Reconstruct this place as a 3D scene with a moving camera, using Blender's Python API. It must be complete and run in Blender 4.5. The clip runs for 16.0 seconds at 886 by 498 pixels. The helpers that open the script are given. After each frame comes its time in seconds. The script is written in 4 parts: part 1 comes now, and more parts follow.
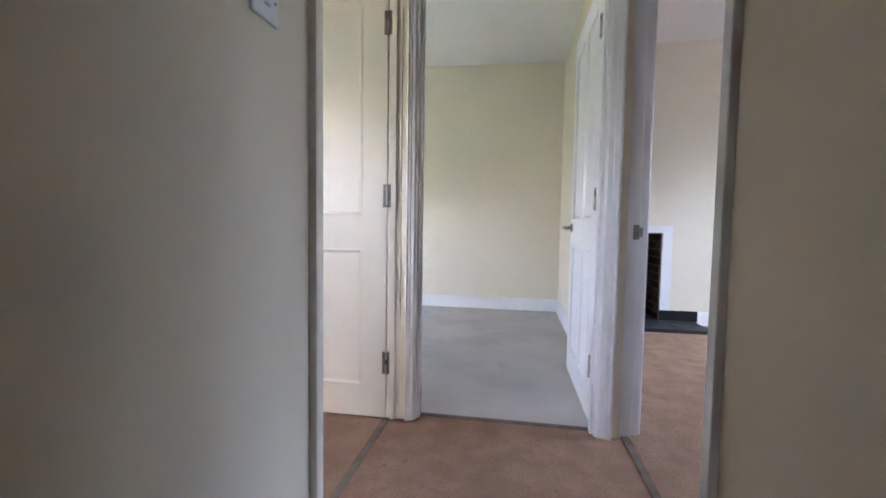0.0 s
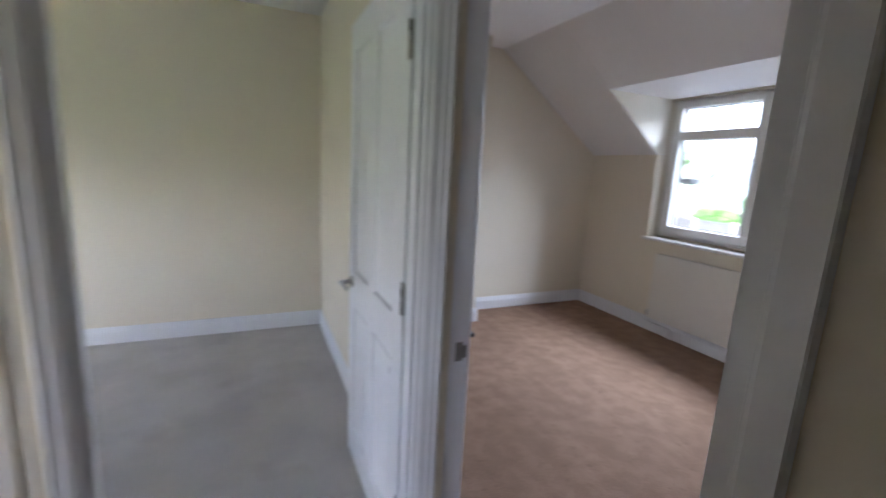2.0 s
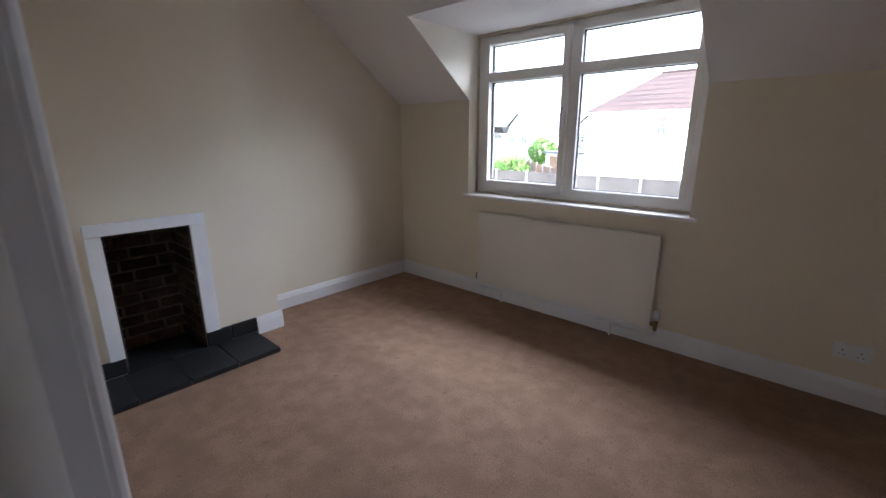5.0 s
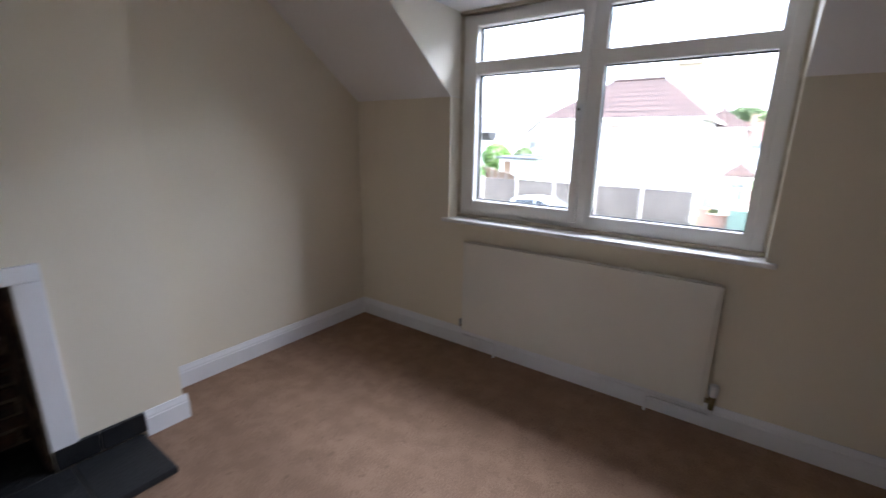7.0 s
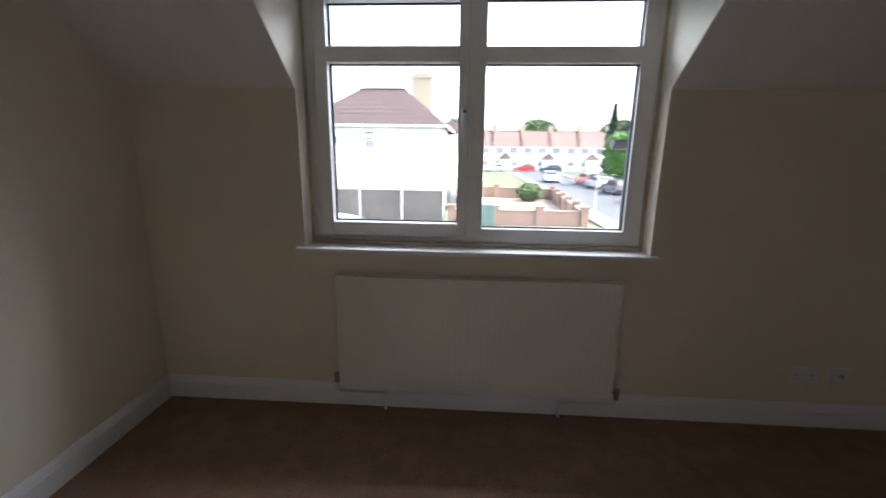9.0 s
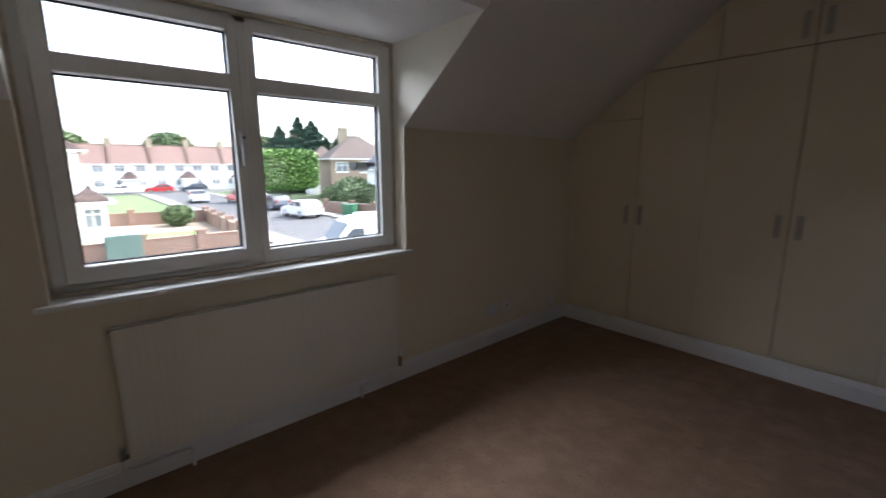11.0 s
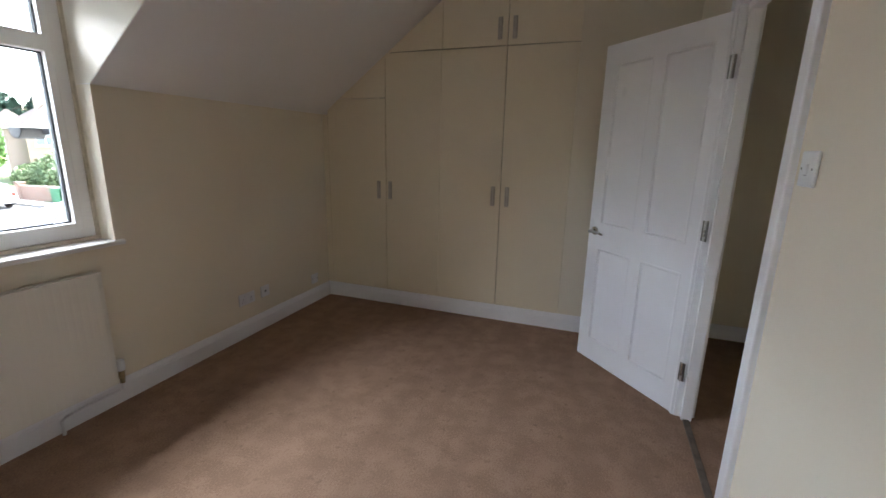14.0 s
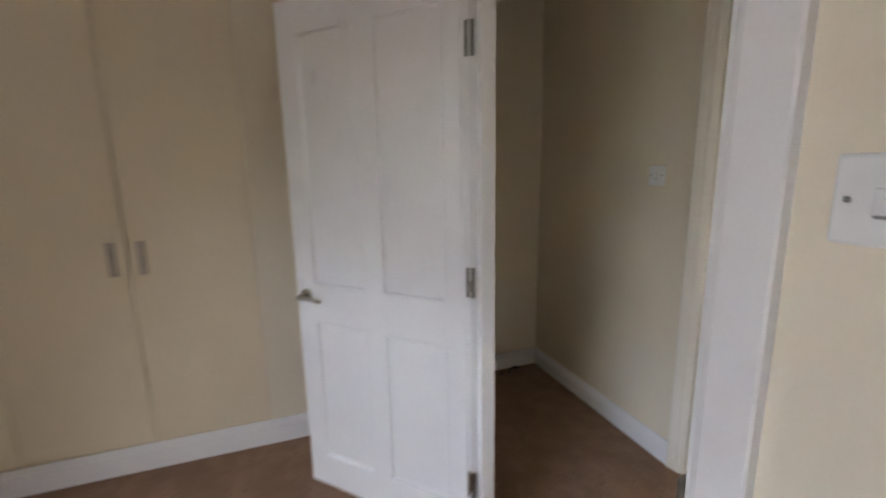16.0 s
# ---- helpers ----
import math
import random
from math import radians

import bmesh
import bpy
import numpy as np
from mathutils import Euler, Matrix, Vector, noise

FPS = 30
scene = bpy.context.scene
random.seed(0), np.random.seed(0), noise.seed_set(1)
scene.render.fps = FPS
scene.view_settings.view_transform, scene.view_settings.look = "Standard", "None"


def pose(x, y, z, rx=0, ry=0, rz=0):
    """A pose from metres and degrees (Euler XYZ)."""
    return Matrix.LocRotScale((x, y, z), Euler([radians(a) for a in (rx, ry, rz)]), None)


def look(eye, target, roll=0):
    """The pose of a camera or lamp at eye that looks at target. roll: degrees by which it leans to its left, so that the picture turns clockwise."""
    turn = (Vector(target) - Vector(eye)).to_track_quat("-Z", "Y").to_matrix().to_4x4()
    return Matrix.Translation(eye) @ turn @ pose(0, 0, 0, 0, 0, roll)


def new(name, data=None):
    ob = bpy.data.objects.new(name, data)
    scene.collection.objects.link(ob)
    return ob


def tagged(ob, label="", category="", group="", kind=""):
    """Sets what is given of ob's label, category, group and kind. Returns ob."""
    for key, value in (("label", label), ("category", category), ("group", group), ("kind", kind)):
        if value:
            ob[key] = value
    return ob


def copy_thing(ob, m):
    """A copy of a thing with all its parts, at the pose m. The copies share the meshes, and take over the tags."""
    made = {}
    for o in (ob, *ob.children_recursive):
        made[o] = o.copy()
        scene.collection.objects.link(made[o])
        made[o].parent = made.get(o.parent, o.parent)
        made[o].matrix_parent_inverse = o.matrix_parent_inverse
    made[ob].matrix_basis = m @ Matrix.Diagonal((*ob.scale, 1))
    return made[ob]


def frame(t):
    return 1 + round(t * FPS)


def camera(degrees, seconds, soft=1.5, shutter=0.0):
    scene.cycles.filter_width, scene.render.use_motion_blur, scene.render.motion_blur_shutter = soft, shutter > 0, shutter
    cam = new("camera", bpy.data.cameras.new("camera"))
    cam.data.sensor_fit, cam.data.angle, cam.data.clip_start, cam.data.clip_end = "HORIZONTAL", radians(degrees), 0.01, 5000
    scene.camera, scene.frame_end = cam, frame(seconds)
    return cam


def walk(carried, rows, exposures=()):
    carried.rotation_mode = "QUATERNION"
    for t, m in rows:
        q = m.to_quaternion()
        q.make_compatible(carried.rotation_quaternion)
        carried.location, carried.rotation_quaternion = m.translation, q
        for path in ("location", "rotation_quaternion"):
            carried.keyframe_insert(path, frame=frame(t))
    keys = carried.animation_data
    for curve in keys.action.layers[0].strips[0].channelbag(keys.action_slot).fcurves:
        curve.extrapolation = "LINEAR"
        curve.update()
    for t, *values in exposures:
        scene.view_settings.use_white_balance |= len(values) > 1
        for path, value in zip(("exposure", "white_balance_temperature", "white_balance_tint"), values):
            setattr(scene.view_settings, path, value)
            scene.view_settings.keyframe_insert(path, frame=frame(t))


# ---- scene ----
cam = camera(92.3, 16.0, shutter=0.5)
PATH = [
    (0, (0.353, -0.18, 0.881), (0.024, 1.789, 0.764), 0.9),
    (0.5, (0.27, -0.044, 1.029), (0.153, 1.943, 0.836), 1.7),
    (1, (0.206, 0.115, 1.208), (0.383, 2.08, 0.88), 1.2),
    (1.5, (0.239, 0.34, 1.299), (0.614, 2.273, 0.949), 3.1),
    (2, (0.294, 0.592, 1.392), (1.101, 2.385, 1.025), 2.9),
    (2.4, (0.359, 0.754, 1.389), (1.631, 2.244, 0.989), 2.4),
    (2.7, (0.429, 0.845, 1.371), (1.822, 2.214, 0.942), 2.1),
    (3, (0.515, 0.905, 1.364), (1.926, 2.258, 0.941), 2.0),
    (5.5, (0.945, 1.304, 1.332), (2.362, 2.611, 0.798), -0.9),
    (6, (1.1, 1.473, 1.336), (2.45, 2.856, 0.819), -0.8),
    (6.5, (1.305, 1.591, 1.368), (2.593, 3.043, 0.883), 0.9),
    (7, (1.412, 1.85, 1.358), (2.985, 2.982, 0.865), 0.9),
    (7.5, (1.494, 2.029, 1.346), (3.189, 2.982, 0.88), 0.2),
    (8, (1.57, 2.277, 1.372), (3.344, 3.091, 0.936), -0.2),
    (8.5, (1.654, 2.451, 1.349), (3.539, 2.946, 0.901), 0.6),
    (11, (1.507, 3.321, 1.386), (2.992, 2.035, 1.008), -0.2),
    (11.5, (1.501, 3.414, 1.378), (2.756, 1.895, 1.035), 0.8),
    (12, (1.477, 3.46, 1.375), (2.52, 1.801, 0.978), -0.2),
    (12.5, (1.441, 3.463, 1.353), (2.283, 1.688, 0.976), -0.4),
    (13, (1.414, 3.422, 1.36), (2.122, 1.59, 0.985), -0.4),
    (13.5, (1.387, 3.327, 1.356), (2.042, 1.487, 0.923), 0.3),
    (14, (1.371, 3.176, 1.361), (2.035, 1.347, 0.9), 1.2),
    (14.5, (1.368, 2.982, 1.37), (2.024, 1.145, 0.928), 1.7),
    (15, (1.441, 2.693, 1.361), (1.614, 0.743, 0.948), -0.0),
    (15.5, (1.448, 2.39, 1.359), (1.255, 0.442, 0.951), -2.7),
    (16, (1.405, 2.086, 1.367), (0.751, 0.234, 0.991), -1.1),
]

# ---- exposure of the walk ----
EXPOSURES = [(0, 5.7, 5650, 18), (0.5, 5.55, 5650, 18), (1, 5.3, 5650, 18), (1.5, 5.1, 5650, 18), (2, 5.0, 5650, 17), (3, 4.7, 5800, 17), (5.5, 4.45, 6050, 18), (7, 4.45, 6050, 18), (8.5, 3.95, 6200, 15), (11, 3.5, 6300, 16), (12.5, 4.0, 6300, 17), (13.5, 4.7, 6400, 16), (14.5, 5.2, 6400, 13), (15, 5.4, 6600, 15), (16, 5.45, 6700, 16)]
walk(cam, [(t, look(eye, target, roll)) for t, eye, target, roll in PATH], EXPOSURES)

# ---- world and sun: bright overcast day ----
world = bpy.data.worlds.new("world")
scene.world = world
world.use_nodes = True
wn = world.node_tree
sky = wn.nodes.new("ShaderNodeTexSky")
sky.sky_type = "NISHITA"
sky.sun_disc = False
sky.sun_elevation = radians(48)
sky.sun_rotation = radians(190)
sky.dust_density = 4.0
sky.air_density = 1.0
sky.ozone_density = 1.0
hsv = wn.nodes.new("ShaderNodeHueSaturation")
hsv.inputs["Saturation"].default_value = 0.55
wn.links.new(sky.outputs[0], hsv.inputs["Color"])
wn.links.new(hsv.outputs[0], wn.nodes["Background"].inputs[0])
wn.nodes["Background"].inputs[1].default_value = 0.15
sun = new("sun", bpy.data.lights.new("sun", "SUN"))
sun.data.energy = 0.8
sun.data.angle = radians(15)
sun.data.color = (1.0, 0.96, 0.9)
sun.matrix_world = look((0, 0, 60), (8, 50, 0))


def sky_fill_lamp(name, m, sx, sy, watts, color):
    """An unseen area lamp that adds to the sky's light at a window."""
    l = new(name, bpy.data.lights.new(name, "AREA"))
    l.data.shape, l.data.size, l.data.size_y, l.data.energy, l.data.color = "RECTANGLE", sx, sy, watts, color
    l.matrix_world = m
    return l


# Added fills on top of the sky; both bedroom lamps hang in the air outside.
sky_fill_lamp("sky_fill_bedroom", look((5.6, 2.6, 3.18), (2.2, 2.6, 1.3)), 4.6, 1.1, 20, (0.86, 0.94, 1.0))
sky_fill_lamp("sky_fill_second_bedroom", look((-3.5, 2.9, 2.7), (-0.6, 2.9, 0.3)), 2.2, 0.9, 7.0, (0.62, 0.82, 1.0))
sky_fill_lamp("sky_fill_third_room", look((-1.35, 0.55, 1.32), (0, 0.8, 1.3)), 0.5, 0.44, 0.1, (1.0, 0.95, 0.88))


# ---- materials ----
def mat(name, color, rough=0.6, color2=None, scale=3.0, fine=60.0, bump=0.05, fine_mix=0.25, metal=0.0, bump_scale=None, spec=0.5, coat=0.0):
    """Two-scale noise colour with a fine relief, at object scale."""
    m = bpy.data.materials.new(name)
    m.use_nodes = True
    nt = m.node_tree
    b = nt.nodes["Principled BSDF"]
    b.inputs["Metallic"].default_value = metal
    b.inputs["Specular IOR Level"].default_value = spec
    b.inputs["Coat Weight"].default_value = coat
    geo = nt.nodes.new("ShaderNodeNewGeometry")
    n1 = nt.nodes.new("ShaderNodeTexNoise")
    n1.inputs["Scale"].default_value = scale
    n1.inputs["Detail"].default_value = 5
    n2 = nt.nodes.new("ShaderNodeTexNoise")
    n2.inputs["Scale"].default_value = fine
    n2.inputs["Detail"].default_value = 3
    for n in (n1, n2):
        nt.links.new(geo.outputs["Position"], n.inputs["Vector"])
    c2 = color2 or tuple(c * 0.9 for c in color)
    mix = nt.nodes.new("ShaderNodeMix")
    mix.data_type = "RGBA"
    mix.inputs[6].default_value = (*color, 1)
    mix.inputs[7].default_value = (*c2, 1)
    ramp = nt.nodes.new("ShaderNodeMapRange")
    ramp.inputs[1].default_value, ramp.inputs[2].default_value = 0.35, 0.65
    nt.links.new(n1.outputs[0], ramp.inputs[0])
    add = nt.nodes.new("ShaderNodeMath")
    add.operation = "MULTIPLY_ADD"
    sub = nt.nodes.new("ShaderNodeMath")
    sub.operation = "SUBTRACT"
    sub.inputs[1].default_value = 0.5
    nt.links.new(n2.outputs[0], sub.inputs[0])
    nt.links.new(sub.outputs[0], add.inputs[0])
    add.inputs[1].default_value = fine_mix * 4
    nt.links.new(ramp.outputs[0], add.inputs[2])
    add.use_clamp = True
    nt.links.new(add.outputs[0], mix.inputs[0])
    nt.links.new(mix.outputs[2], b.inputs["Base Color"])
    rr = nt.nodes.new("ShaderNodeMapRange")
    rr.inputs[3].default_value, rr.inputs[4].default_value = max(0.02, rough - 0.06), min(1, rough + 0.06)
    nt.links.new(n1.outputs[0], rr.inputs[0])
    nt.links.new(rr.outputs[0], b.inputs["Roughness"])
    if bump:
        bp = nt.nodes.new("ShaderNodeBump")
        bp.inputs["Strength"].default_value = bump
        bp.inputs["Distance"].default_value = 0.01
        src = n2
        if bump_scale:
            src = nt.nodes.new("ShaderNodeTexNoise")
            src.inputs["Scale"].default_value = bump_scale
            src.inputs["Detail"].default_value = 4
            nt.links.new(geo.outputs["Position"], src.inputs["Vector"])
        nt.links.new(src.outputs[0], bp.inputs["Height"])
        nt.links.new(bp.outputs[0], b.inputs["Normal"])
    return m


def emphasise(m, dark, scale, low, high):
    """Adds irregular spots of a darker colour (stains, specks) over a material."""
    nt = m.node_tree
    b = nt.nodes["Principled BSDF"]
    src = b.inputs["Base Color"].links[0].from_socket
    n = nt.nodes.new("ShaderNodeTexNoise")
    n.inputs["Scale"].default_value = scale
    n.inputs["Detail"].default_value = 2
    geo = nt.nodes.new("ShaderNodeNewGeometry")
    nt.links.new(geo.outputs["Position"], n.inputs["Vector"])
    r = nt.nodes.new("ShaderNodeMapRange")
    r.inputs[1].default_value, r.inputs[2].default_value = low, high
    nt.links.new(n.outputs[0], r.inputs[0])
    mix = nt.nodes.new("ShaderNodeMix")
    mix.data_type = "RGBA"
    nt.links.new(r.outputs[0], mix.inputs[0])
    nt.links.new(src, mix.inputs[6])
    mix.inputs[7].default_value = (*dark, 1)
    nt.links.new(mix.outputs[2], b.inputs["Base Color"])
    return m


def streaked(m, dark):
    """Adds brushed streaks, as a vacuum cleaner leaves them in a carpet's pile."""
    nt = m.node_tree
    b = nt.nodes["Principled BSDF"]
    src = b.inputs["Base Color"].links[0].from_socket
    geo = nt.nodes.new("ShaderNodeNewGeometry")
    rot = nt.nodes.new("ShaderNodeMapping")
    rot.inputs["Rotation"].default_value = (0, 0, radians(-14))
    rot.inputs["Scale"].default_value = (6.0, 1.7, 1.0)
    n = nt.nodes.new("ShaderNodeTexNoise")
    n.inputs["Scale"].default_value = 1.0
    n.inputs["Detail"].default_value = 6
    nt.links.new(geo.outputs["Position"], rot.inputs["Vector"])
    nt.links.new(rot.outputs[0], n.inputs["Vector"])
    r = nt.nodes.new("ShaderNodeMapRange")
    r.inputs[1].default_value, r.inputs[2].default_value = 0.45, 0.88
    nt.links.new(n.outputs[0], r.inputs[0])
    mix = nt.nodes.new("ShaderNodeMix")
    mix.data_type = "RGBA"
    nt.links.new(r.outputs[0], mix.inputs[0])
    nt.links.new(src, mix.inputs[6])
    mix.inputs[7].default_value = (*dark, 1)
    nt.links.new(mix.outputs[2], b.inputs["Base Color"])
    return m


def per_piece(m, amount):
    """Varies the brightness of a material from object to object."""
    nt = m.node_tree
    b = nt.nodes["Principled BSDF"]
    src = b.inputs["Base Color"].links[0].from_socket
    info = nt.nodes.new("ShaderNodeObjectInfo")
    r = nt.nodes.new("ShaderNodeMapRange")
    r.inputs[3].default_value, r.inputs[4].default_value = 1 - amount, 1 + amount
    nt.links.new(info.outputs["Random"], r.inputs[0])
    h = nt.nodes.new("ShaderNodeHueSaturation")
    nt.links.new(r.outputs[0], h.inputs["Value"])
    nt.links.new(src, h.inputs["Color"])
    nt.links.new(h.outputs[0], b.inputs["Base Color"])
    return m


def coursed(name, color, color2, mortar, width, height, joint, rough=0.8, axis="xz", bump=0.4):
    """A wall or roof of courses, too far off for single pieces."""
    m = bpy.data.materials.new(name)
    m.use_nodes = True
    nt = m.node_tree
    b = nt.nodes["Principled BSDF"]
    geo = nt.nodes.new("ShaderNodeNewGeometry")
    sep = nt.nodes.new("ShaderNodeSeparateXYZ")
    com = nt.nodes.new("ShaderNodeCombineXYZ")
    ad = nt.nodes.new("ShaderNodeMath")
    ad.operation = "ADD"
    nt.links.new(geo.outputs["Position"], sep.inputs[0])
    nt.links.new(sep.outputs[0], ad.inputs[0])
    nt.links.new(sep.outputs[1], ad.inputs[1])
    nt.links.new(ad.outputs[0], com.inputs[0])
    nt.links.new(sep.outputs[2], com.inputs[1])
    br = nt.nodes.new("ShaderNodeTexBrick")
    br.inputs["Scale"].default_value = 1
    br.inputs["Brick Width"].default_value = width
    br.inputs["Row Height"].default_value = height
    br.inputs["Mortar Size"].default_value = joint
    for k, c in (("Color1", color), ("Color2", color2), ("Mortar", mortar)):
        br.inputs[k].default_value = (*c, 1)
    nt.links.new(com.outputs[0], br.inputs["Vector"])
    nz = nt.nodes.new("ShaderNodeTexNoise")
    nz.inputs["Scale"].default_value = 0.8
    nz.inputs["Detail"].default_value = 6
    nt.links.new(geo.outputs["Position"], nz.inputs["Vector"])
    mx = nt.nodes.new("ShaderNodeMix")
    mx.data_type = "RGBA"
    mx.blend_type = "MULTIPLY"
    mx.inputs[0].default_value = 0.6
    nt.links.new(br.outputs[0], mx.inputs[6])
    rr = nt.nodes.new("ShaderNodeMapRange")
    rr.inputs[3].default_value, rr.inputs[4].default_value = 0.5, 1.4
    nt.links.new(nz.outputs[0], rr.inputs[0])
    nt.links.new(rr.outputs[0], mx.inputs[7])
    nt.links.new(mx.outputs[2], b.inputs["Base Color"])
    b.inputs["Roughness"].default_value = rough
    bp = nt.nodes.new("ShaderNodeBump")
    bp.inputs["Strength"].default_value = bump
    bp.inputs["Distance"].default_value = 0.03
    bp.invert = True
    nt.links.new(br.outputs["Fac"], bp.inputs["Height"])
    nt.links.new(bp.outputs[0], b.inputs["Normal"])
    return m


CREAM = mat("cream_emulsion", (0.76, 0.69, 0.56), 0.75, (0.73, 0.66, 0.535), 1.3, 220, 0.05, 0.06)
CEIL = mat("white_ceiling_paint", (0.79, 0.765, 0.75), 0.85, (0.76, 0.735, 0.72), 1.1, 160, 0.06, 0.06)
GLOSS = mat("white_gloss_paint", (0.8, 0.8, 0.82), 0.3, (0.77, 0.77, 0.79), 4, 90, 0.03, 0.08)
GLOSS_WARM = mat("aged_white_gloss_paint", (0.78, 0.74, 0.66), 0.34, (0.75, 0.71, 0.63), 4, 90, 0.03, 0.08)
WARDROBE = mat("cream_eggshell_board", (0.74, 0.655, 0.5), 0.5, (0.71, 0.63, 0.48), 2, 120, 0.02, 0.06)
CARPET = emphasise(streaked(mat("beige_carpet", (0.4, 0.258, 0.178), 0.98, (0.3, 0.19, 0.13), 9.0, 130, 1.0, 0.9, bump_scale=210, spec=0.1), (0.27, 0.17, 0.116)), (0.25, 0.16, 0.11), 24, 0.62, 0.78)
CARPET_GREY = emphasise(mat("pale_grey_carpet", (0.56, 0.53, 0.5), 0.98, (0.47, 0.445, 0.42), 2.6, 170, 0.9, 0.3, bump_scale=240, spec=0.1), (0.38, 0.35, 0.32), 2.3, 0.63, 0.85)
SLATE = per_piece(mat("black_slate", (0.011, 0.012, 0.014), 0.55, (0.02, 0.021, 0.024), 7, 60, 0.3, 0.3, spec=0.3), 0.3)
SOOT_BRICK = per_piece(mat("sooty_brick", (0.085, 0.05, 0.034), 0.95, (0.035, 0.026, 0.021), 9, 70, 0.9, 0.5, spec=0.15), 0.5)
SOOT_MORTAR = mat("sooty_mortar", (0.2, 0.155, 0.115), 0.98, (0.08, 0.064, 0.05), 8, 90, 0.8, 0.4, spec=0.1)
UPVC = mat("white_upvc", (0.8, 0.79, 0.77), 0.35, (0.76, 0.74, 0.7), 3, 40, 0.01, 0.05)
SEAL = mat("black_rubber_gasket", (0.012, 0.012, 0.014), 0.7)
BOARD = mat("white_sill_board", (0.8, 0.79, 0.79), 0.35, (0.75, 0.74, 0.73), 5, 70, 0.03, 0.1)
RAD = mat("cream_white_enamel", (0.76, 0.73, 0.66), 0.4, (0.73, 0.7, 0.63), 2, 60, 0.02, 0.05)
CHROME = mat("brushed_steel", (0.55, 0.54, 0.52), 0.28, (0.45, 0.44, 0.42), 20, 300, 0.05, 0.1, metal=1.0)
BRASS = mat("tarnished_brass", (0.4, 0.3, 0.16), 0.4, (0.25, 0.19, 0.11), 30, 200, 0.05, 0.1, metal=1.0)
STEEL_DARK = mat("worn_steel", (0.28, 0.27, 0.25), 0.42, (0.18, 0.17, 0.16), 30, 200, 0.08, 0.15, metal=1.0)
PLASTIC = mat("white_plastic", (0.78, 0.78, 0.79), 0.35, (0.75, 0.75, 0.76), 5, 60, 0.0, 0.05)
PLASTIC_GREY = mat("grey_plastic", (0.3, 0.3, 0.31), 0.4)
HANDLE = mat("satin_grey_metal", (0.5, 0.46, 0.4), 0.45, (0.44, 0.4, 0.35), 20, 200, 0.02, 0.1, metal=0.3)
# Dark base colour imitates shade behind the wardrobe gaps; also colours the dirt crumbs.
SHADE_AND_DIRT = mat("cupboard_shade_and_dirt", (0.08, 0.065, 0.05), 0.9)
CAULK = mat("yellowed_sealant", (0.66, 0.59, 0.47), 0.6, (0.48, 0.42, 0.31), 12, 80, 0.1, 0.3)
STRIP = mat("brown_threshold_strip", (0.16, 0.12, 0.09), 0.6, (0.1, 0.075, 0.055), 12, 90, 0.2, 0.3)
glass_m = bpy.data.materials.new("window_glass")
glass_m.use_nodes = True
gn = glass_m.node_tree
gn.nodes.clear()
g_out = gn.nodes.new("ShaderNodeOutputMaterial")
g_tr = gn.nodes.new("ShaderNodeBsdfTransparent")
g_tr.inputs[0].default_value = (0.78, 0.81, 0.815, 1)
g_gl = gn.nodes.new("ShaderNodeBsdfGlossy")
g_gl.inputs["Roughness"].default_value = 0.02
g_fr = gn.nodes.new("ShaderNodeFresnel")
g_fr.inputs[0].default_value = 1.3
g_mx = gn.nodes.new("ShaderNodeMixShader")
gn.links.new(g_fr.outputs[0], g_mx.inputs[0])
gn.links.new(g_tr.outputs[0], g_mx.inputs[1])
gn.links.new(g_gl.outputs[0], g_mx.inputs[2])
gn.links.new(g_mx.outputs[0], g_out.inputs[0])


# ---- mesh helpers ----
def box(bm, x0, x1, y0, y1, z0, z1, m=None):
    vs = [bm.verts.new((x, y, z)) for x in (x0, x1) for y in (y0, y1) for z in (z0, z1)]
    if m is not None:
        for v in vs:
            v.co = m @ v.co
    for f in ((0, 1, 3, 2), (4, 6, 7, 5), (0, 4, 5, 1), (2, 3, 7, 6), (0, 2, 6, 4), (1, 5, 7, 3)):
        bm.faces.new([vs[i] for i in f])
    return bm


def boxes(*list_of):
    bm = bmesh.new()
    for b in list_of:
        box(bm, *b)
    return bm


def prism(bm, outline, lo, hi, axis):
    """An outline in the two other axes, pushed from lo to hi along the axis."""
    def place(a, b, c):
        return {"x": (c, a, b), "y": (a, c, b), "z": (a, b, c)}[axis]
    v0 = [bm.verts.new(place(a, b, lo)) for a, b in outline]
    v1 = [bm.verts.new(place(a, b, hi)) for a, b in outline]
    n = len(outline)
    bm.faces.new(v0)
    bm.faces.new(v1[::-1])
    for i in range(n):
        bm.faces.new((v0[i], v1[i], v1[(i + 1) % n], v0[(i + 1) % n]))
    return bm


def tube(bm, points, r, seg=10):
    """A round bar along points."""
    rings = []
    pts = [Vector(p) for p in points]
    for i, p in enumerate(pts):
        d = (pts[min(i + 1, len(pts) - 1)] - pts[max(i - 1, 0)]).normalized()
        a = d.orthogonal().normalized() if abs(d.z) > 0.9 else d.cross(Vector((0, 0, 1))).normalized()
        b = d.cross(a)
        rr = r[i] if isinstance(r, (list, tuple)) else r
        rings.append([bm.verts.new(p + rr * (math.cos(2 * math.pi * k / seg) * a + math.sin(2 * math.pi * k / seg) * b)) for k in range(seg)])
    for q, w in zip(rings, rings[1:]):
        for k in range(seg):
            bm.faces.new((q[k], q[(k + 1) % seg], w[(k + 1) % seg], w[k]))
    bm.faces.new(rings[0][::-1])
    bm.faces.new(rings[-1])
    return bm


